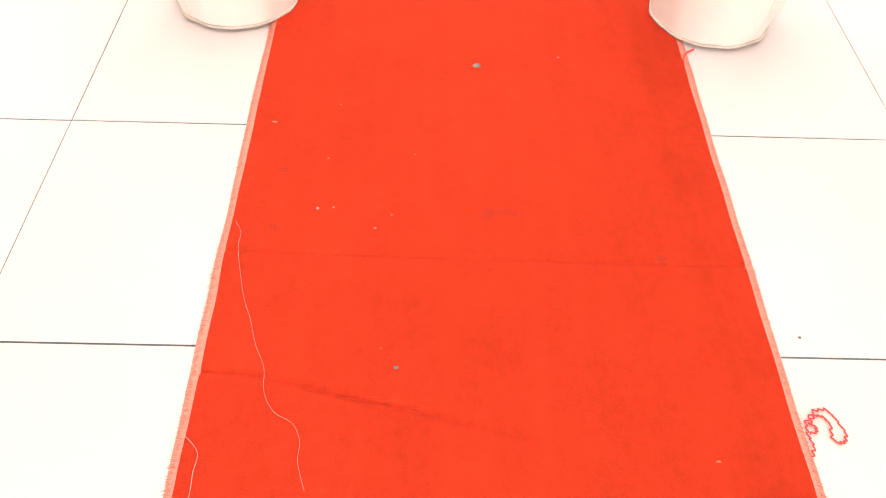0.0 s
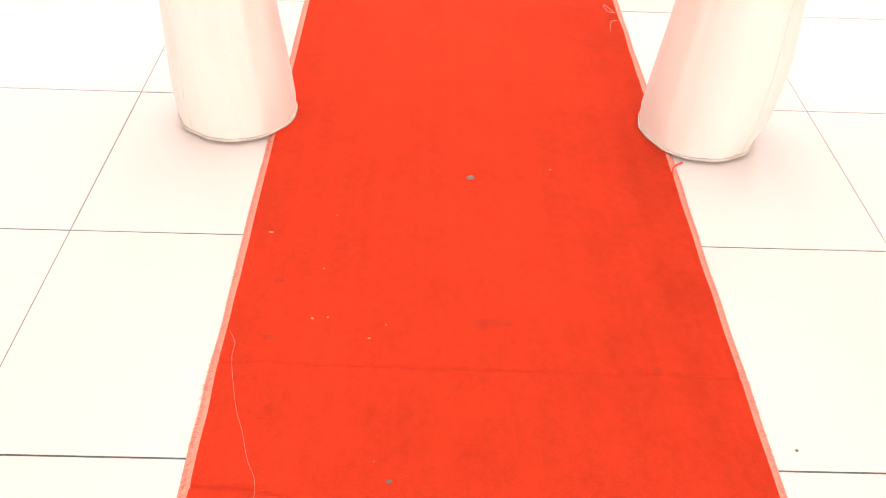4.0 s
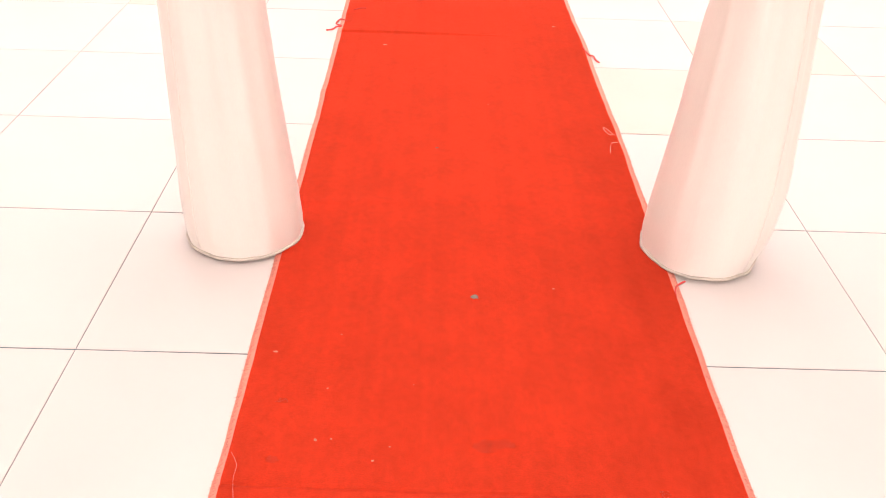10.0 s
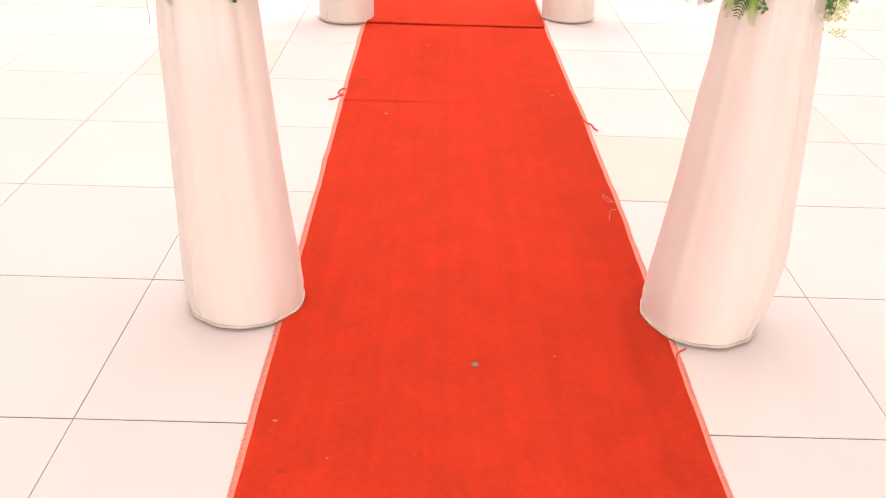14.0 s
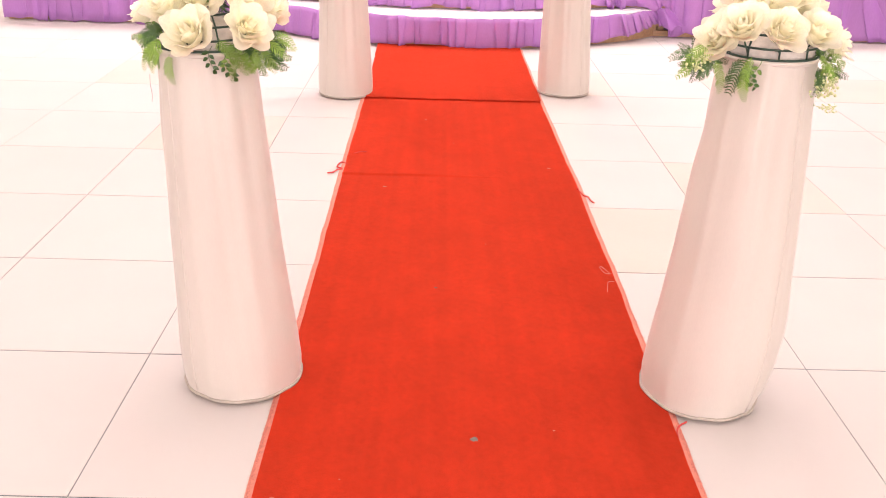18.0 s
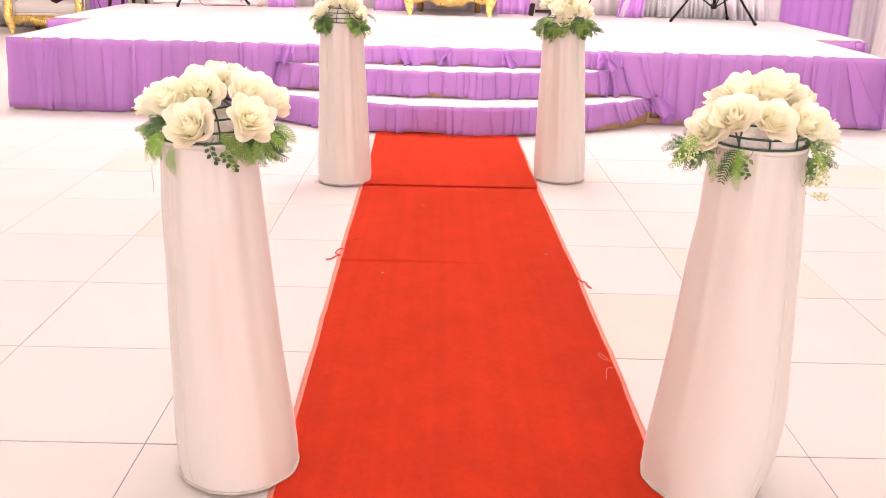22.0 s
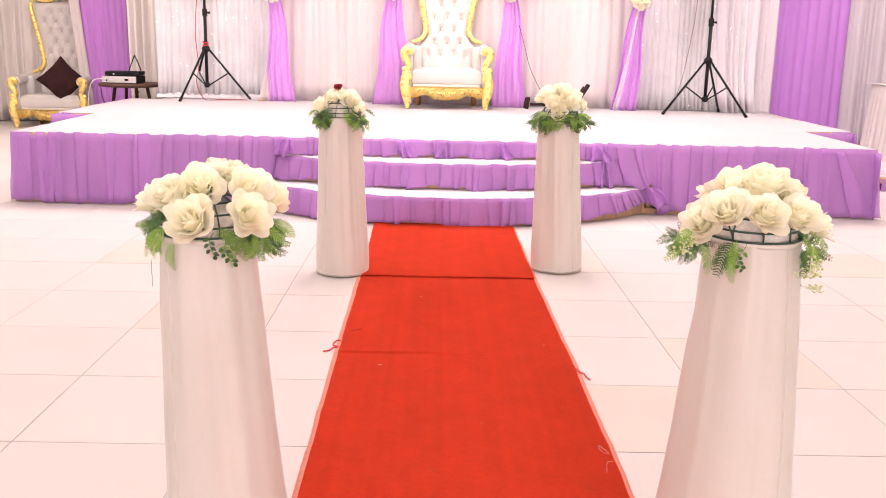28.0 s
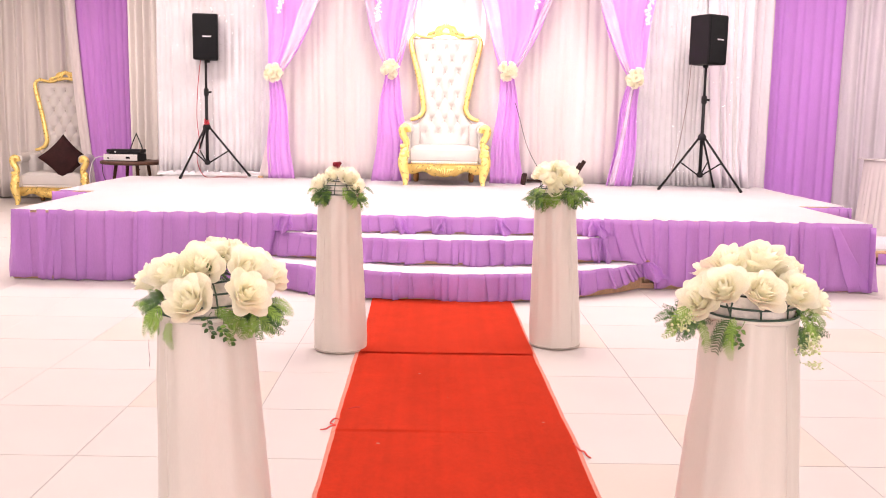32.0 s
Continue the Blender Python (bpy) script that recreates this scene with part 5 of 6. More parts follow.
far_one = bouquet("cream silk roses with one dark red rose above leafy greens", -0.663, 5.340, 0.888, 0.118, ROSES_FL, 4, red=(5,))
skirt_of_ferns(far_one, 0.112, 4, 80, 1.1, 0.066, (255, 285))
add_bush(far_one, -0.085, -0.012, 0.06, 0.035, -0.10, 26, 41, size=0.055, kinds="tddf", down=0.9)
add_bush(far_one, 0.110, -0.012, 0.06, 0.035, -0.10, 26, 42, size=0.055, kinds="tddf", down=0.9)
far_two = bouquet("full cluster of cream silk roses over bushy green ferns", 0.575, 5.510, 0.878, 0.118, ROSES_FR, 5)
skirt_of_ferns(far_two, 0.118, 9, 90, 1.0, 0.078)
for k, (bx, bz) in enumerate(((-0.12, 0.03), (0.0, 0.0), (0.12, 0.03), (0.09, 0.07), (-0.07, 0.01), (0.06, 0.0))):
    add_bush(far_two, bx * 1.1, bz - 0.03, 0.07, 0.03, -0.08, 10, 51 + k, size=0.058, kinds="tddf", down=0.9)
fallen = thing("bud_sprig", "small pale green bud sprig hanging below the ferns", "sprig", pose(0.752, 2.27, 0.775, 0, 0, -80))
for k in range(2):
    sub("bud_twig", FLORET, fallen, Matrix.Translation((0, 0.016 * k - 0.016, 0)) @ Matrix.Diagonal((0.6, 0.7, 0.6, 1)))
twig = bmesh.new()
tube(twig, [(0, -0.02, 0), (-0.01, -0.03, 0.03), (-0.012, -0.032, 0.11)], 0.0012, 5)
part("twig", twig, FERN, fallen)

for (th, kz), seed in zip(DRAPES, (1, 2, 3, 4)):
    r = random.Random(seed)
    for k in range(8):
        a = 2 * math.pi * k / 7 + 0.6 * r.random()
        s, q = r.uniform(0.044, 0.058), (0.0 if k == 7 else r.uniform(0.8, 1.1))
        sub("rose", ROSES[(k * 3 + seed) % 6], th, Matrix.Translation((0.070 * q * math.cos(a) - 0.01, -0.12 - r.uniform(0, 0.02) - 0.035 * (1 - q), kz + 0.085 * q * math.sin(a))) @
            facing((0.7 * math.cos(a) * q, -1, 0.7 * math.sin(a) * q + 0.1), r.uniform(0, 6)) @ Matrix.Diagonal((s, s, s, 1)), "cream rose of the tie")
GARLAND = mat("white_blossom", (0.82, 0.80, 0.78), 0.7, var=0.1, vscale=40)
for x, z0, n in ((-1.97, 2.50, 7), (-0.82, 2.42, 10), (1.02, 2.58, 6), (2.29, 2.42, 10)):
    th = thing("flower_string", "hanging string of small white silk blossoms", "flower string", pose(x, BACK(x) - 0.40, z0), group="flower strings")
    r = random.Random(int(100 * x))
    cord = bmesh.new()
    tube(cord, [(0, 0, 0), (0.004, 0, 0.2), (0, 0, TOP - z0)], 0.002, 5)
    part("cord", cord, WHITE_CLOTH, th)
    for k in range(n):
        bl = bmesh.new()
        for j in range(7):
            bmesh.ops.create_icosphere(bl, subdivisions=1, radius=r.uniform(0.009, 0.016), matrix=Matrix.Translation((r.gauss(0, 0.013), r.gauss(0, 0.01), r.gauss(0, 0.01))))
        ob = part("blossom", bl, GARLAND, th)
        ob.location = (r.gauss(0, 0.012), 0, k * 0.034)


# ---- throne chairs ----
def mirror(pts):
    return [(-x, y, z) for x, y, z in pts]


def spline(pts, n=6):
    out = []
    for i in range(len(pts) - 1):
        p0, p1, p2, p3 = (Vector(pts[min(max(k, 0), len(pts) - 1)]) for k in (i - 1, i, i + 1, i + 2))
        for j in range(n):
            t = j / n
            out.append(0.5 * ((2 * p1) + (p2 - p0) * t + (2 * p0 - 5 * p1 + 4 * p2 - p3) * t * t + (3 * p1 - p0 - 3 * p2 + p3) * t ** 3))
    out.append(Vector(pts[-1]))
    return out


BACK_HALF = ((0.62, 0.33), (0.69, 0.34), (0.75, 0.28), (0.80, 0.243), (0.887, 0.228), (1.086, 0.265), (1.284, 0.308), (1.48, 0.358), (1.62, 0.388), (1.72, 0.375))


def back_y(z):
    return 0.24 + 0.16 * max(0, z - 0.45) / 1.3


def spiral(cx, cy, cz, r0, r1, turns, start, n=22, sign=1):
    return [(cx + sign * lerp(r0, r1, k / n) * math.cos(start + turns * 6.283 * k / n), cy, cz + lerp(r0, r1, k / n) * math.sin(start + turns * 6.283 * k / n)) for k in range(n + 1)]


def throne_chair(label, m):
    th = thing("throne_chair", label, "throne chair", m, group="throne chairs")

    # tufted back
    buttons = []
    for row in range(8):
        z = 1.58 - row * 0.142
        hw = at_table(BACK_HALF, z) - 0.05
        xs = (-0.152, 0.0, 0.152) if row % 2 == 0 else (-0.228, -0.076, 0.076, 0.228)
        buttons += [(x, z) for x in xs if abs(x) < hw - 0.02]

    def pad(u, v):
        z = lerp(0.44, 1.70, v)
        hw = at_table(BACK_HALF, z) - 0.012
        x = (2 * u - 1) * hw
        edge = min(1, (1 - abs(2 * u - 1)) * 5, (1 - v) * 14 + 0.05)
        puff = 0.06 * math.sqrt(max(edge, 0))
        dent = 0.0
        for bx, bz in buttons:
            q = ((x - bx) / 0.040) ** 2 + ((z - bz) / 0.056) ** 2
            if q < 9:
                dent = max(dent, math.exp(-q * 1.1))
        crease = 0.0
        if z > 0.62:
            a, b = (x / 0.152 + (1.58 - z) / 0.284), (x / 0.152 - (1.58 - z) / 0.284)
            crease = max(math.exp(-((a - round(a)) / 0.10) ** 2), math.exp(-((b - round(b)) / 0.10) ** 2)) * min(edge, 1)
        return (x, back_y(z) - puff + 0.040 * dent * edge + 0.008 * crease, z - 0.02 * (1 - edge))
    bm = bmesh.new()
    grid(bm, pad, 60, 120)
    solid(part("backrest", bm, LEATHER, th, "button-tufted white leather back"), 0.02)
    rear = bmesh.new()
    grid(rear, lambda u, v: ((2 * u - 1) * (at_table(BACK_HALF, lerp(0.1, 1.70, v)) - 0.005), back_y(lerp(0.1, 1.70, v)) + 0.03, lerp(0.1, 1.70, v)), 8, 24)
    solid(part("rear_panel", rear, LEATHER, th), 0.02)
    for bx, bz in buttons:
        bt = bmesh.new()
        bmesh.ops.create_uvsphere(bt, u_segments=10, v_segments=6, radius=0.013, matrix=Matrix.Translation((bx, back_y(bz) - 0.026, bz)) @ Matrix.Diagonal((1, 0.6, 1, 1)))
        part("button", bt, BUTTON, th)

    # gilded frame round the back
    side = [(0.405, 0.733), (0.345, 0.748), (0.287, 0.785), (0.256, 0.84), (0.252, 0.90), (0.285, 1.086), (0.328, 1.284), (0.381, 1.48), (0.410, 1.60), (0.413, 1.67), (0.388, 1.715), (0.335, 1.735)]
    side = [(x_, back_y(z_) - 0.022, z_) for x_, z_ in side]
    for pts in (side, mirror(side)):
        bm = bmesh.new()
        sp = spline(pts, 5)
        tube(bm, sp, [0.020 + 0.013 * math.sin(math.pi * min(1, k / len(sp) * 1.08)) for k in range(len(sp))], 10)
        part("back_frame", bm, GOLD, th, "gilded carved frame")
    top = [(0.37, back_y(1.74), 1.742), (0.28, back_y(1.72), 1.715), (0.19, back_y(1.72), 1.708), (0.11, back_y(1.74), 1.735), (0.0, back_y(1.76), 1.755)]
    bm = bmesh.new()
    tube(bm, spline(top + mirror(top[:-1])[::-1], 6), 0.021, 10)
    part("top_rail", bm, GOLD, th)
    crest = bmesh.new()
    yb = back_y(1.76) - 0.02
    for sg in (1, -1):
        tube(crest, spiral(sg * 0.078, yb, 1.785, 0.012, 0.050, 1.3, 0.4, sign=sg), 0.015, 8)
        tube(crest, spiral(sg * 0.20, yb, 1.735, 0.008, 0.028, 1.2, 2.2, sign=sg), 0.009, 8)
        for k in range(4):
            a = radians(35 + 22 * k)
            bmesh.ops.create_uvsphere(crest, u_segments=8, v_segments=6, radius=1, matrix=Matrix.Translation((sg * (0.05 + 0.045 * k), yb - 0.004, 1.79 - 0.012 * k)) @
                                      Matrix.Rotation(-sg * (0.4 + 0.25 * k), 4, "Y") @ Matrix.Diagonal((0.019, 0.016, 0.040, 1)))
    for k in range(7):
        a = radians(-60 + 20 * k)
        bmesh.ops.create_uvsphere(crest, u_segments=8, v_segments=6, radius=1, matrix=Matrix.Translation((0.055 * math.sin(a), yb - 0.008, 1.795 + 0.045 * math.cos(a))) @
                                  Matrix.Rotation(a, 4, "Y") @ Matrix.Diagonal((0.013, 0.014, 0.034, 1)))
    part("crest", crest, GOLD, th, "gilded carved crest of scrolls and a shell")

    for sg in (1, -1):
        for k in range(24):
            z = lerp(0.93, 1.64, k / 23)
            nb = bmesh.new()
            bmesh.ops.create_uvsphere(nb, u_segments=6, v_segments=4, radius=0.006, matrix=Matrix.Translation((sg * (at_table(BACK_HALF, z) - 0.022), back_y(z) - 0.030, z)))
            part("nail_head", nb, GOLD, th)

    # seat
    seat = bmesh.new()
    grid(seat, lambda u, v: ((2 * u - 1) * 0.395 * (1 - 0.02 * (2 * v - 1) ** 2), lerp(-0.34, 0.26, v),
                             0.405 + 0.055 * (max(0, 1 - abs(2 * u - 1) ** 4)) ** 0.5 * (max(0, 1 - (2 * v - 1) ** 6)) ** 0.5 - 0.012 * math.exp(-((u - 0.5) ** 2 + (v - 0.5) ** 2) * 12)), 24, 20)
    box(seat, 0, -0.04, 0.34, 0.785, 0.60, 0.14, 0.02)
    part("seat_cushion", seat, LEATHER, th, "plump white leather seat")
    basebm = bmesh.new()
    box(basebm, 0, -0.03, 0.245, 0.76, 0.62, 0.06, 0.012)
    part("seat_base", basebm, LEATHER, th)
    for k in range(29):
        nb = bmesh.new()
        bmesh.ops.create_uvsphere(nb, u_segments=6, v_segments=4, radius=0.007, matrix=Matrix.Translation((lerp(-0.37, 0.37, k / 28), -0.352, 0.252)))
        part("nail_head", nb, GOLD, th)

    # arms
    for sg in (1, -1):
        arm = bmesh.new()

        def arm_pad(u, v, sg=sg):
            y = lerp(-0.34, 0.25, v)
            a = lerp(-2.2, 2.2, u)
            cz = 0.628 + 0.02 * v
            return (sg * (0.435 + 0.076 * math.sin(a)), y, cz + 0.072 * math.cos(a) * (1 - 0.1 * v))
        grid(arm, arm_pad, 14, 10)
        for y_, z_ in ((-0.335, 0.628), (0.25, 0.648)):
            bmesh.ops.create_uvsphere(arm, u_segments=20, v_segments=10, radius=1, matrix=Matrix.Translation((sg * 0.435, y_, z_)) @ Matrix.Diagonal((0.0755, 0.018, 0.0715, 1)))
        box(arm, sg * 0.43, -0.04, 0.42, 0.085, 0.58, 0.36, 0.02)
        box(arm, sg * 0.365, 0.10, 0.54, 0.15, 0.32, 0.30, 0.04)
        part("armrest", arm, LEATHER, th, "padded white leather arm")
        scroll = bmesh.new()
        path = spline([(sg * 0.40, -0.362, 0.60), (sg * 0.415, -0.366, 0.645), (sg * 0.455, -0.368, 0.655), (sg * 0.482, -0.368, 0.62), (sg * 0.468, -0.366, 0.56), (sg * 0.435, -0.364, 0.50),
                       (sg * 0.428, -0.364, 0.45), (sg * 0.445, -0.364, 0.40)], 5)
        tube(scroll, path, [0.024 + 0.018 * math.sin(math.pi * k / len(path)) for k in range(len(path))], 9)
        tube(scroll, spiral(sg * 0.44, -0.372, 0.615, 0.006, 0.030, 1.2, 1.0, sign=sg), 0.009, 8)
        for k in range(6):
            bmesh.ops.create_uvsphere(scroll, u_segments=8, v_segments=6, radius=1, matrix=Matrix.Translation((sg * (0.445 + 0.022 * math.sin(k * 1.9)), -0.378, 0.41 - 0.026 * k + 0.13 * (k > 3))) @
                                      Matrix.Rotation(0.5 * math.sin(k * 2.3), 4, "Y") @ Matrix.Diagonal((0.040, 0.020, 0.030, 1)))
        part("arm_scroll", scroll, GOLD, th, "gilded carved arm scroll")
        leg = bmesh.new()
        lp = spline([(sg * 0.445, -0.355, 0.41), (sg * 0.462, -0.362, 0.33), (sg * 0.470, -0.366, 0.25), (sg * 0.452, -0.364, 0.16), (sg * 0.436, -0.364, 0.08), (sg * 0.440, -0.372, 0.02), (sg * 0.440, -0.374, 0.003)], 4)
        tube(leg, lp, [at_table(((0, 0.044), (0.25, 0.056), (0.45, 0.056), (0.7, 0.038), (0.85, 0.023), (0.95, 0.03), (1, 0.026)), k / (len(lp) - 1)) for k in range(len(lp))], 10)
        for k in range(5):
            bmesh.ops.create_uvsphere(leg, u_segments=8, v_segments=6, radius=1, matrix=Matrix.Translation((sg * (0.456 + 0.012 * math.cos(k * 2)), -0.402, 0.34 - 0.045 * k)) @
                                      Matrix.Rotation(0.6 * math.sin(k * 1.7), 4, "Y") @ Matrix.Diagonal((0.032, 0.016, 0.034, 1)))
        part("front_leg", leg, GOLD, th, "gilded carved cabriole leg")
        bl = bmesh.new()
        lathe(bl, [(0.026, 0.0), (0.032, 0.02), (0.036, 0.08), (0.030, 0.11), (0.038, 0.15), (0.03, 0.2), (0.03, 0.25)], 12, Matrix.Translation((sg * 0.33, 0.24, 0)))
        part("back_leg", bl, BROWN_LEG, th, "dark bronze turned leg")

    # apron
    ap = bmesh.new()

    def apron(u, v):
        x = lerp(-0.43, 0.43, u)
        low = 0.140 - 0.045 * math.exp(-(x / 0.13) ** 2) + 0.018 * math.cos(x * 26) * (abs(x) > 0.1)
        z = lerp(low, 0.245, v)
        return (x, -0.358 - 0.014 * math.sin(math.pi * v) - 0.006 * math.cos(x * 40) * math.sin(math.pi * v), z)
    grid(ap, apron, 60, 6)
    bmesh.ops.solidify(ap, geom=ap.faces[:], thickness=-0.02)
    for k in range(-3, 4):
        bmesh.ops.create_uvsphere(ap, u_segments=8, v_segments=6, radius=1, matrix=Matrix.Translation((k * 0.028, -0.376, 0.175 - 0.006 * (3 - abs(k)))) @
                                  Matrix.Rotation(k * 0.3, 4, "Y") @ Matrix.Diagonal((0.012, 0.010, 0.036 - 0.004 * abs(k), 1)))
    for sg in (1, -1):
        tube(ap, spiral(sg * 0.17, -0.375, 0.195, 0.006, 0.03, 1.3, 0.5, sign=sg), 0.008, 7)
    part("apron", ap, GOLD, th, "gilded carved apron")
    return th


throne = throne_chair("tall white tufted throne chair with a gilded carved frame", pose(-0.02, 10.98, STAGE_Z + 0.003))
copy_thing(throne, pose(-5.49, 13.42, 0.0, 0, 0, 3) @ Matrix.Diagonal((1.04, 1.05, 1.01, 1)))["label"] = "tall white tufted throne chair with a pillow, partly behind a curtain"
pil = thing("pillow", "dark brown velvet pillow set on its corner", "pillow", pose(-5.32, 13.16, 0.655, 0, 0, 12) @ pose(0, 0, 0, -16, 45, 0))
bm = bmesh.new()
for sg in (1, -1):
    grid(bm, lambda u, v: (0.235 * (2 * u - 1) * (1 - 0.10 * (1 - (2 * v - 1) ** 2)), -sg * 0.085 * (max(0, 1 - (2 * u - 1) ** 2) * max(0, 1 - (2 * v - 1) ** 2)) ** 0.45 - sg * 0.004 * math.sin(u * 17 + v * 9),
                           0.235 * (2 * v - 1) * (1 - 0.10 * (1 - (2 * u - 1) ** 2))), 20, 20)
bmesh.ops.remove_doubles(bm, verts=bm.verts[:], dist=0.002)
part("cushion", bm, VELVET, pil)
bm = bmesh.new()
tube(bm, [(0.235 * c[0] * (1 - 0.10 * (1 - c[1] ** 2)), 0, 0.235 * c[1] * (1 - 0.10 * (1 - c[0] ** 2))) for c in
          [(lerp(-1, 1, k / 10), -1) for k in range(10)] + [(1, lerp(-1, 1, k / 10)) for k in range(10)] + [(lerp(1, -1, k / 10), 1) for k in range(10)] + [(-1, lerp(1, -1, k / 10)) for k in range(10)]],
     0.004, 6, closed=True)
part("welt", bm, VELVET, pil)


# ---- loudspeakers ----
def speaker_stand(label, x, y, base, top, turn, spread, wrap):
    th = thing("speaker_stand", label, "speaker stand", pose(x, y, base, 0, 0, turn), group="speaker stands")
    hub = 0.60
    low = bmesh.new()
    tube(low, [(0, 0, 0.15), (0, 0, 1.02)], 0.019, 14)
    part("lower_pole", low, BLACK, th)
    up_ = bmesh.new()
    tube(up_, [(0, 0, 1.0), (0, 0, top - base)], 0.0145, 14)
    part("upper_pole", up_, BLACK, th)
    col = bmesh.new()
    lathe(col, [(0.022, 0.97), (0.03, 0.98), (0.03, 1.05), (0.022, 1.06)], 16)
    part("collar", col, BLACK, th)
    kn = bmesh.new()
    tube(kn, [(0.025, 0, 1.015), (0.06, 0, 1.015)], [0.008, 0.016], 10)
    part("knob", kn, BLACK, th)
    hb = bmesh.new()
    lathe(hb, [(0.022, hub - 0.04), (0.045, hub - 0.03), (0.048, hub + 0.01), (0.03, hub + 0.03), (0.022, hub + 0.04)], 16)
    part("hub", hb, BLACK, th)
    lo = bmesh.new()
    lathe(lo, [(0.02, 0.14), (0.034, 0.15), (0.034, 0.19), (0.02, 0.2)], 14)
    part("lower_hub", lo, BLACK, th)
    for a in spread:
        c, s = math.cos(radians(a)), math.sin(radians(a))
        lg = bmesh.new()
        tube(lg, [(0.035 * c, 0.035 * s, hub - 0.01), (0.50 * c, 0.50 * s, 0.02)], 0.0125, 10)
        leg = part("leg", lg, BLACK, th)
        ft = bmesh.new()
        tube(ft, [(0.486 * c, 0.486 * s, 0.038), (0.515 * c, 0.515 * s, 0.003)], 0.017, 10)
        part("rubber_foot", ft, BLACK, leg)
        br = bmesh.new()
        tube(br, [(0.03 * c, 0.03 * s, 0.17), (0.26 * c, 0.26 * s, 0.317)], 0.008, 8)
        part("brace", br, BLACK, th)
    if wrap:
        w = bmesh.new()
        tube(w, [((0.034 + 0.006 * math.sin(k * 1.3)) * math.cos(k * 0.7), (0.034 + 0.006 * math.sin(k * 1.3)) * math.sin(k * 0.7), hub + 0.02 + 0.002 * k) for k in range(34)], 0.006, 6)
        part("cord_wrap", w, RED_PAINT, th, "red cord wound round the hub")
    return th


def loudspeaker(label, x, y, z, w, d, h, turn):
    th = thing("loudspeaker", label, "loudspeaker", pose(x, y, z, 0, 0, turn), group="loudspeakers")
    bm = bmesh.new()
    lowf = [(-w / 2, -d / 2), (w / 2, -d / 2), (w * 0.36, d / 2), (-w * 0.36, d / 2)]
    prism(bm, lowf, 0, h)
    bmesh.ops.bevel(bm, geom=bm.edges[:], offset=0.008, segments=2, affect="EDGES")
    part("cabinet", bm, BLACK, th, smooth=False)
    g = bmesh.new()
    box(g, 0, -d / 2 - 0.006, h / 2, w - 0.03, 0.014, h - 0.03, 0.005)
    part("grille", g, GRILLE, th, smooth=False)
    b = bmesh.new()
    box(b, 0.02, -d / 2 - 0.0155, h * 0.505, 0.10, 0.004, 0.016, 0.001)
    for k in range(5):
        box(b, -0.022 + 0.021 * k, -d / 2 - 0.0185, h * 0.505, 0.013, 0.002, 0.010)
    part("badge", b, SILVER_PAINT, th, "small silver badge", False)
    s = bmesh.new()
    lathe(s, [(0.03, -0.03), (0.03, 0.0)], 12)
    part("pole_socket", s, BLACK, th)
    return th


speaker_stand("black tripod speaker stand with red cord at its hub", -2.895, 11.45, STAGE_Z + 0.003, 1.955, 0, (246, 4, 125), True)
loudspeaker("black loudspeaker on a tripod stand before sequin curtain", -2.875, 11.45, 1.945, 0.30, 0.24, 0.535, 4)
speaker_stand("black tripod speaker stand on the white stage", 2.90, 10.68, STAGE_Z + 0.003, 1.955, 0, (194, 316, 55), False)
loudspeaker("black loudspeaker turned aside on a tripod stand", 2.895, 10.68, 1.955, 0.31, 0.31, 0.54, 34)


CABLE_GREY = mat("grey_brown_cable", (0.22, 0.16, 0.15), 0.5)


def cord(label, pts, radius, material):
    bm = bmesh.new()
    tube(bm, spline(pts, 6), radius, 6)
    return tagged(link_mesh("cable", bm, material), label, "cable", group="cables")


cord("thin dark cable falling from a loudspeaker to the stage", [(2.70, 10.56, 1.96), (2.68, 10.55, 1.6), (2.63, 10.55, 1.2), (2.58, 10.56, 0.9), (2.52, 10.6, 0.68), (2.45, 10.7, STAGE_Z + 0.012), (2.5, 10.9, STAGE_Z + 0.01)], 0.004, CABLE_GREY)
cord("thin red cable hanging beside a tripod stand", [(-2.95, 11.42, 1.95), (-2.98, 11.38, 1.6), (-2.99, 11.36, 1.25), (-2.96, 11.34, 0.95), (-2.99, 11.33, 0.75), (-2.9, 11.32, STAGE_Z + 0.012), (-2.7, 11.3, STAGE_Z + 0.01), (-2.4, 11.36, STAGE_Z + 0.01)], 0.005, CABLE_RED)
cord("thin black cable drooping down the white backdrop", [(0.80, 11.05, 1.5), (0.86, 11.02, 1.3), (0.95, 11.0, 1.0), (1.1, 10.98, 0.72), (1.2, 10.95, STAGE_Z + 0.012)], 0.003, CABLE)

cord("thin dark thread hanging beside a flower stand", [(-0.779, 2.24, 0.815), (-0.780, 2.24, 0.79), (-0.778, 2.24, 0.77), (-0.780, 2.24, 0.751)], 0.0006, CABLE_GREY)

# ---- side table with players ----
tb = thing("side_table", "round dark wooden side table with slender legs", "side table", pose(-3.99, 12.0, 0))
bm = bmesh.new()
lathe(bm, [(0.36, 0.655), (0.385, 0.662), (0.39, 0.68), (0.385, 0.695), (0.37, 0.70)], 40)
part("tabletop", bm, TABLE_WOOD, tb)
for a in (35, 125, 215, 305):
    c, s = math.cos(radians(a)), math.sin(radians(a))
    bm = bmesh.new()
    tube(bm, [(0.20 * c, 0.20 * s, 0.656), (0.31 * c, 0.31 * s, 0.002)], [0.022, 0.015], 10)
    part("leg", bm, TABLE_WOOD, tb)


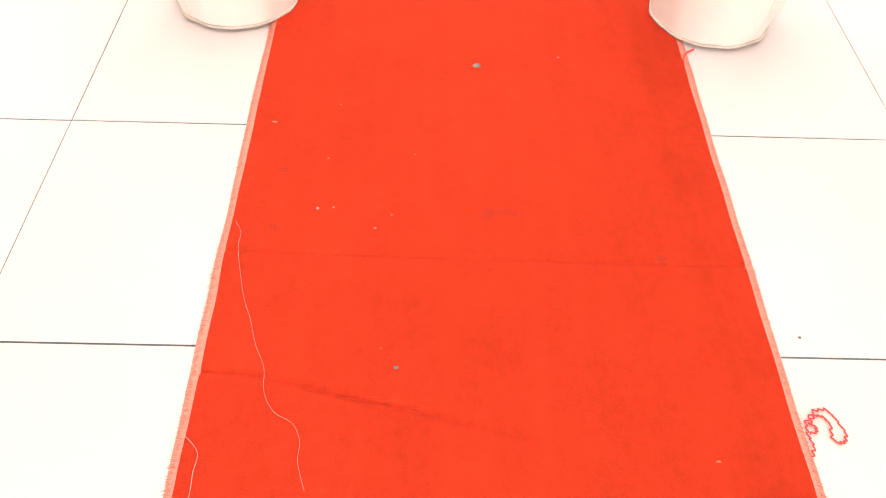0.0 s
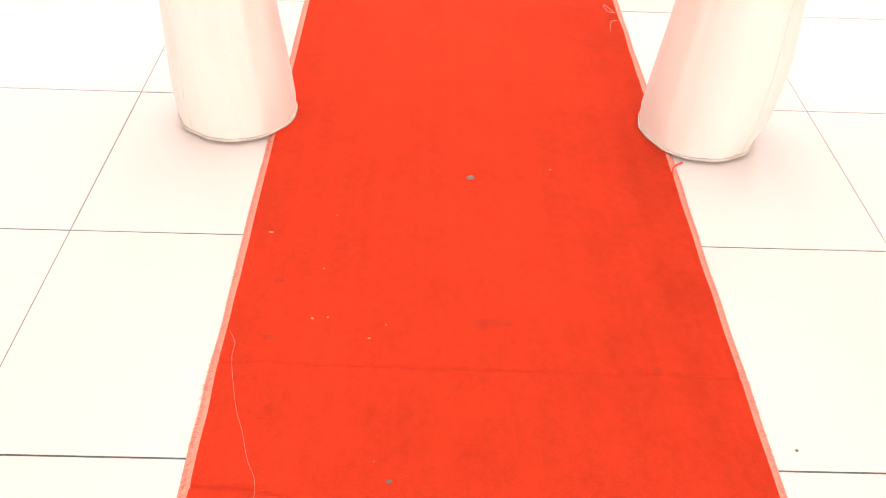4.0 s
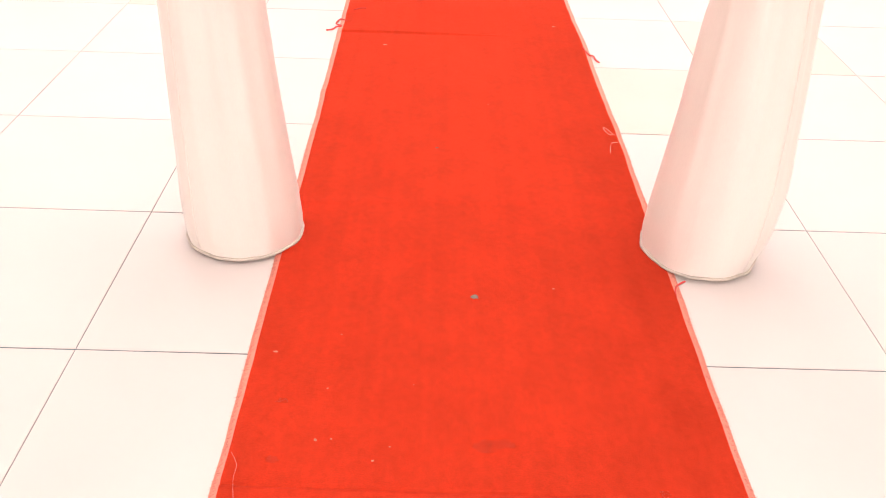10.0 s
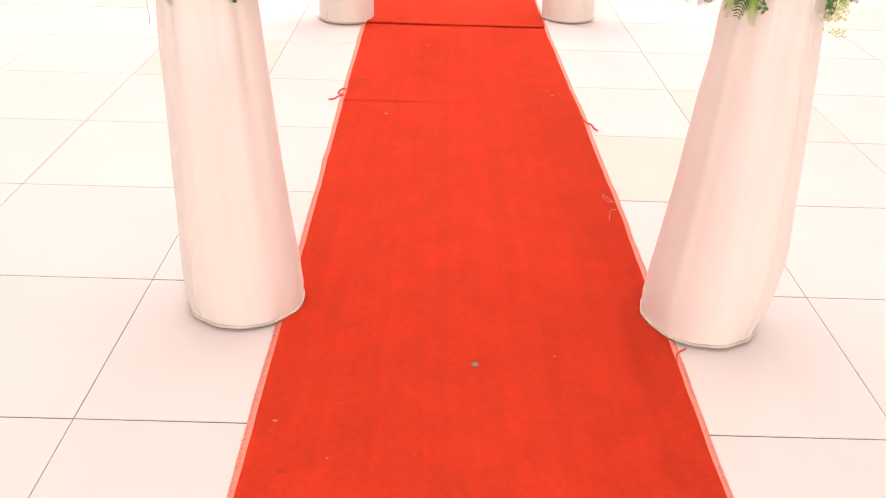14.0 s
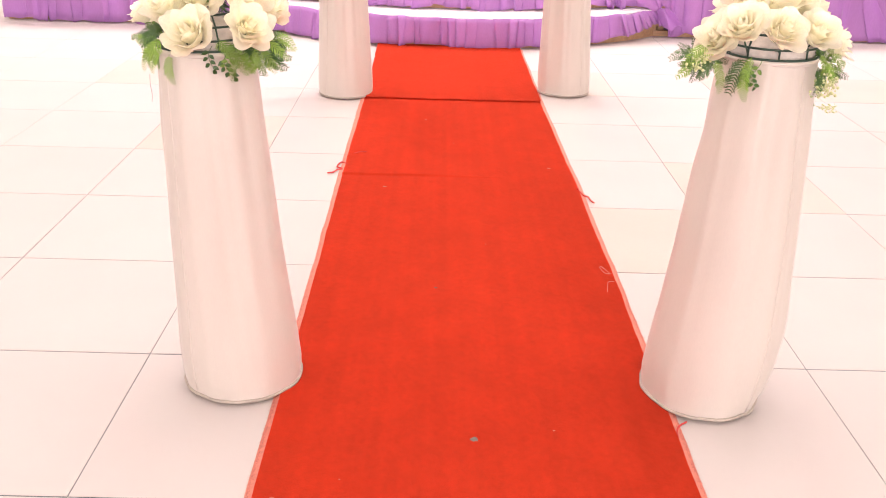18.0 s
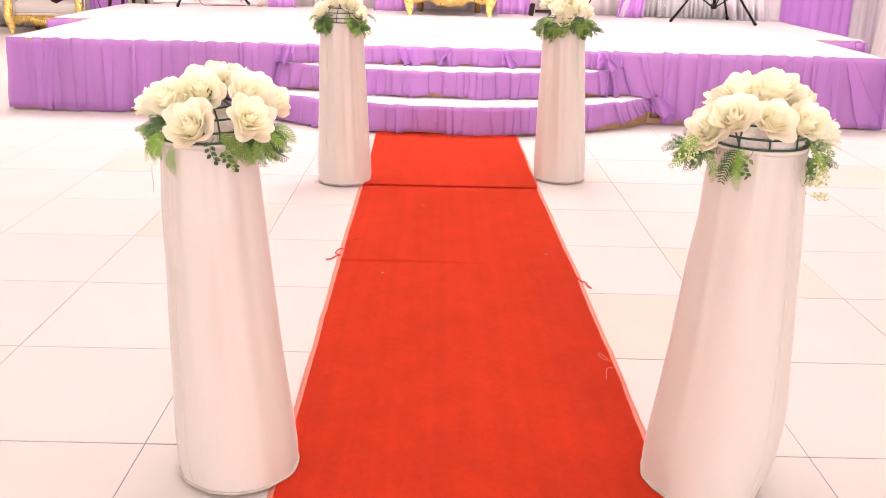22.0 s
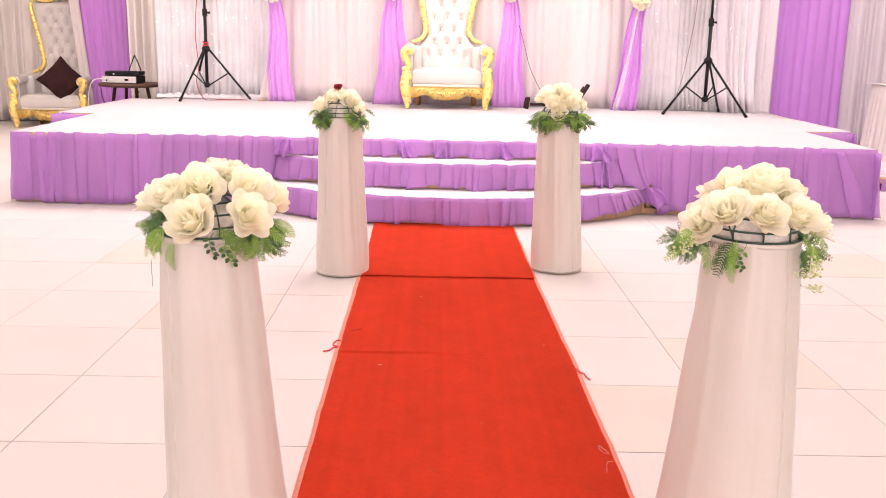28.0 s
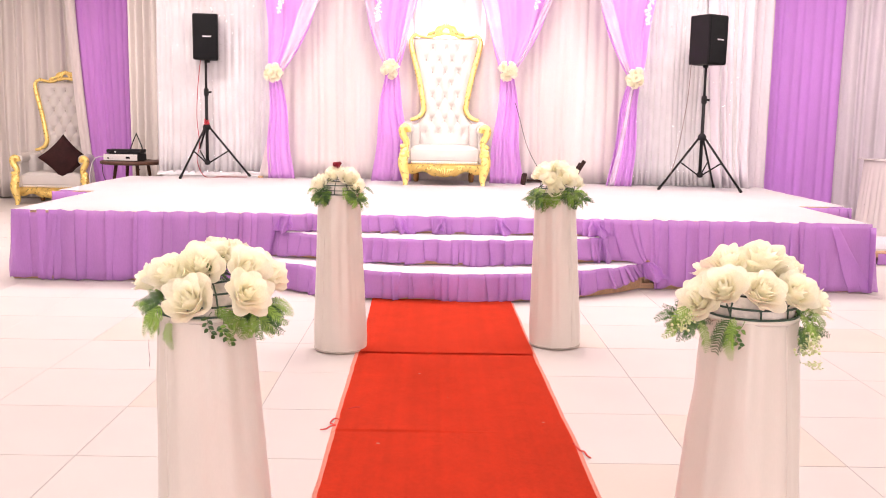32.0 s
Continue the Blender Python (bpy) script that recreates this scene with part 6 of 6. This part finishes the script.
def player(label, x, y, z, w, d, h, body, face, rz):
    th = thing("media_player", label, "media player", pose(x, y, z, 0, 0, rz), group="media players")
    part("case", box(bmesh.new(), 0, 0, h / 2 + 0.006, w, d, h, 0.006), body, th, smooth=False)
    part("front_panel", box(bmesh.new(), -0.0 * w, -d / 2 - 0.004, h / 2 + 0.006, w * 0.995, 0.01, h * 0.92, 0.003), face, th, smooth=False)
    part("display", box(bmesh.new(), w * 0.22, -d / 2 - 0.0095, h * 0.55, 0.05, 0.003, h * 0.3, 0.001), GRILLE, th, smooth=False)
    for k in range(2):
        bm = bmesh.new()
        lathe(bm, [(0.010, 0), (0.010, 0.008)], 12, Matrix.Translation((-w * 0.36 + 0.05 * k, -d / 2 - 0.009, h * 0.45)) @ Matrix.Rotation(radians(90), 4, "X"))
        part("knob", bm, SILVER_PAINT if k else GRILLE, th)
    for sx in (-1, 1):
        for sy in (-1, 1):
            bm = bmesh.new()
            lathe(bm, [(0.012, 0), (0.012, 0.008)], 10, Matrix.Translation((sx * w * 0.42, sy * d * 0.38, 0)))
            part("foot", bm, BLACK, th)
    return th


player("silver media player with dark display on a wooden table", -4.04, 11.90, 0.701, 0.43, 0.30, 0.085, BLACK, SILVER_PAINT, -4)
player("flat black media player stacked on a silver one", -4.03, 11.92, 0.795, 0.42, 0.26, 0.045, BLACK, BLACK, 3)
cord("black strap standing in a loop behind the players", [(-4.07, 12.09, 0.70), (-4.04, 12.1, 0.84), (-3.97, 12.11, 1.02), (-3.955, 12.11, 1.02), (-3.89, 12.1, 0.86), (-3.86, 12.09, 0.70)], 0.008, CABLE)
cord("white cable hanging from a side table", [(-4.24, 11.78, 0.76), (-4.36, 11.72, 0.73), (-4.42, 11.70, 0.55), (-4.41, 11.70, 0.3), (-4.35, 11.7, 0.006)], 0.006, SILVER_PAINT)
cord("dark cable drooping under a side table", [(-4.33, 11.88, 0.66), (-4.30, 11.85, 0.5), (-4.19, 11.83, 0.36), (-3.99, 11.85, 0.40), (-3.87, 11.93, 0.6)], 0.005, CABLE)

# ---- cloth-covered table at the stage's far side ----
ct = thing("cloth_table", "tall table under a white cloth with an overlay", "table", pose(5.16, 10.35, 0))
bm = bmesh.new()
ff = folds(91, 26)


def skirt(u, v):
    a = 2 * math.pi * u
    sq = 1 / max(abs(math.cos(a)), abs(math.sin(a))) ** 0.75
    rad = 0.40 * sq * (1 + 0.16 * (1 - v) + 0.06 * (1 - v) * ff(u))
    return (rad * math.cos(a), rad * math.sin(a), lerp(0.01, 0.93, v))


grid(bm, skirt, 160, 16, loop=True)
solid(part("cloth", bm, WHITE_CLOTH, ct), 0.004)
bm = bmesh.new()


def overlay(u, v):
    a = 2 * math.pi * u
    sq = 1 / max(abs(math.cos(a)), abs(math.sin(a))) ** 0.75
    z = lerp(0.46 + 0.07 * math.sin(4 * a + 0.6), 0.936, v)
    t = max(0, 1 - z / 0.93)
    rad = 0.40 * sq * (1 + 0.16 * t + 0.06 * t * ff(u)) + 0.006
    return (rad * math.cos(a), rad * math.sin(a), z)


grid(bm, overlay, 160, 10, loop=True)
part("overlay", bm, WHITE_CLOTH, ct, "shorter white cloth on top")
bm = bmesh.new()
grid(bm, lambda u, v: (0.42 * (2 * u - 1), 0.42 * (2 * v - 1), 0.938 + 0.002 * math.sin(u * 12) * math.cos(v * 9)), 12, 12)
solid(part("tabletop", bm, WHITE_CLOTH, ct), 0.006)

low = thing("low_platform", "low wooden platform edged with lilac cloth", "platform", pose(4.40, 9.22, 0))
part("board", box(bmesh.new(), 0.15, 0, 0.10, 1.0, 0.8, 0.05, 0.006), WOOD, low, smooth=False)
part("support", box(bmesh.new(), 0.15, 0.02, 0.036, 0.9, 0.7, 0.07, 0.004), TABLE_WOOD, low, smooth=False)
ruffle("skirt", straight(-0.26, -0.41, 0.66, -0.41), 0.92, 0.004, 0.118, 0.12, 0.02, PURPLE, low, 95, "", 0.008, nv=4)
heap = thing("folded_cloth", "grey folded cloth heaped on a low platform", "cloth", pose(4.52, 9.22, 0.131))
bm = bmesh.new()
grid(bm, lambda u, v: (0.36 * (2 * u - 1), 0.22 * (2 * v - 1), 0.004 + 0.13 * (max(0, 1 - (2 * u - 1) ** 2) * max(0, 1 - (2 * v - 1) ** 2)) ** 0.5 *
                       (0.75 + 0.45 * noise.noise((u * 4, v * 7, 3)) + 0.15 * math.sin(v * 26 + 3 * u))), 40, 30)
part("heap", bm, GREY_CLOTH, heap)
spread = bmesh.new()
grid(spread, lambda u, v: (0.40 * (2 * u - 1), 0.30 * (2 * v - 1), -0.0025 + 0.001 * noise.noise((u * 5, v * 5, 1))), 16, 12)
solid(part("underlay", spread, WHITE_CLOTH, heap, "white cloth under the heap"), 0.002)

DARK_LEG = mat("dark_stained_leg", (0.03, 0.012, 0.01), 0.6, spec=0.2, var=0.3, vscale=20)
fs = thing("folding_stand", "low dark wooden folding stand behind flowers", "stand", pose(1.25, 10.95, STAGE_Z + 0.003))
for sx, tilt in ((-0.338, 8), (0.20, 30)):
    bm = bmesh.new()
    tall_ = 0.14 if sx < 0 else 0.34
    box(bm, 0, 0, tall_ / 2, 0.045, 0.03, tall_, 0.004, Matrix.Translation((sx, 0, 0)) @ Matrix.Rotation(radians(tilt), 4, "Y"))
    part("leg", bm, DARK_LEG, fs, smooth=False)
    bm = bmesh.new()
    box(bm, 0, 0.14, tall_ * 0.44, 0.045, 0.03, tall_ * 0.88, 0.004, Matrix.Translation((sx, 0, 0)) @ Matrix.Rotation(radians(tilt), 4, "Y"))
    part("leg", bm, DARK_LEG, fs, smooth=False)
part("crossbar", box(bmesh.new(), 0.02, 0.07, 0.05, 0.62, 0.035, 0.03, 0.004), DARK_LEG, fs, smooth=False)


# ---- floor tiles ----
def tile_mesh(name, sx, sy, material):
    """A floor tile with a fine chamfer; the joints along the hall are narrower than those across it."""
    bm = bmesh.new()
    hx, hy, c = sx / 2 + 0.0011, sy / 2, 0.0010
    lo = [bm.verts.new((x * hx, y * hy, -0.007)) for x, y in ((-1, -1), (1, -1), (1, 1), (-1, 1))]
    mid = [bm.verts.new((x * hx, y * hy, -c)) for x, y in ((-1, -1), (1, -1), (1, 1), (-1, 1))]
    top = [bm.verts.new((x * (hx - c), y * (hy - c), 0)) for x, y in ((-1, -1), (1, -1), (1, 1), (-1, 1))]
    bm.faces.new(top)
    for a, b in ((lo, mid), (mid, top)):
        for i in range(4):
            bm.faces.new((a[i], a[(i + 1) % 4], b[(i + 1) % 4], b[i]))
    me = bpy.data.meshes.new(name)
    bm.normal_update()
    bm.to_mesh(me)
    bm.free()
    me.materials.append(material)
    return me


TX, TY, GAP = 0.604, 0.609, 0.0042
PLAIN, BEIGE = tile_mesh("tile", TX - GAP, TY - GAP, TILE), tile_mesh("tile", TX - GAP, TY - GAP, TILE_BEIGE)
BEIGE_AT = {(0, 4), (1, 5), (-3, 6), (-4, 8), (0, 8), (2, 8), (3, 8)}
tr = random.Random(17)
far = bmesh.new()
for i in range(-12, 12):
    for j in range(-10, 25):
        x, y = 0.302 + TX * (i + 0.5), 0.573 + TY * (j + 0.5)
        if not (ROOM_X0 < x - TX / 2 + 0.02 and x + TX / 2 < ROOM_X1 + 0.02 and ROOM_Y0 < y - TY / 2 and y + TY / 2 < ROOM_Y1 + 0.02):
            continue
        tilt = (tr.uniform(-0.05, 0.05), tr.uniform(-0.05, 0.05))
        if abs(x) < 5.2 and 0 < y < 8.6:
            ob = new("tile", BEIGE if (i, j) in BEIGE_AT else PLAIN)
            ob.parent = floor
            ob.matrix_basis = pose(x, y, tr.uniform(-0.0002, 0.0002), tilt[0], tilt[1], 0)
        else:
            box(far, x, y, -0.0035, TX - GAP, TY - GAP, 0.007)
tagged(part("far_tiles", far, TILE, floor, "the same white tiles farther off", False), kind="stuff")
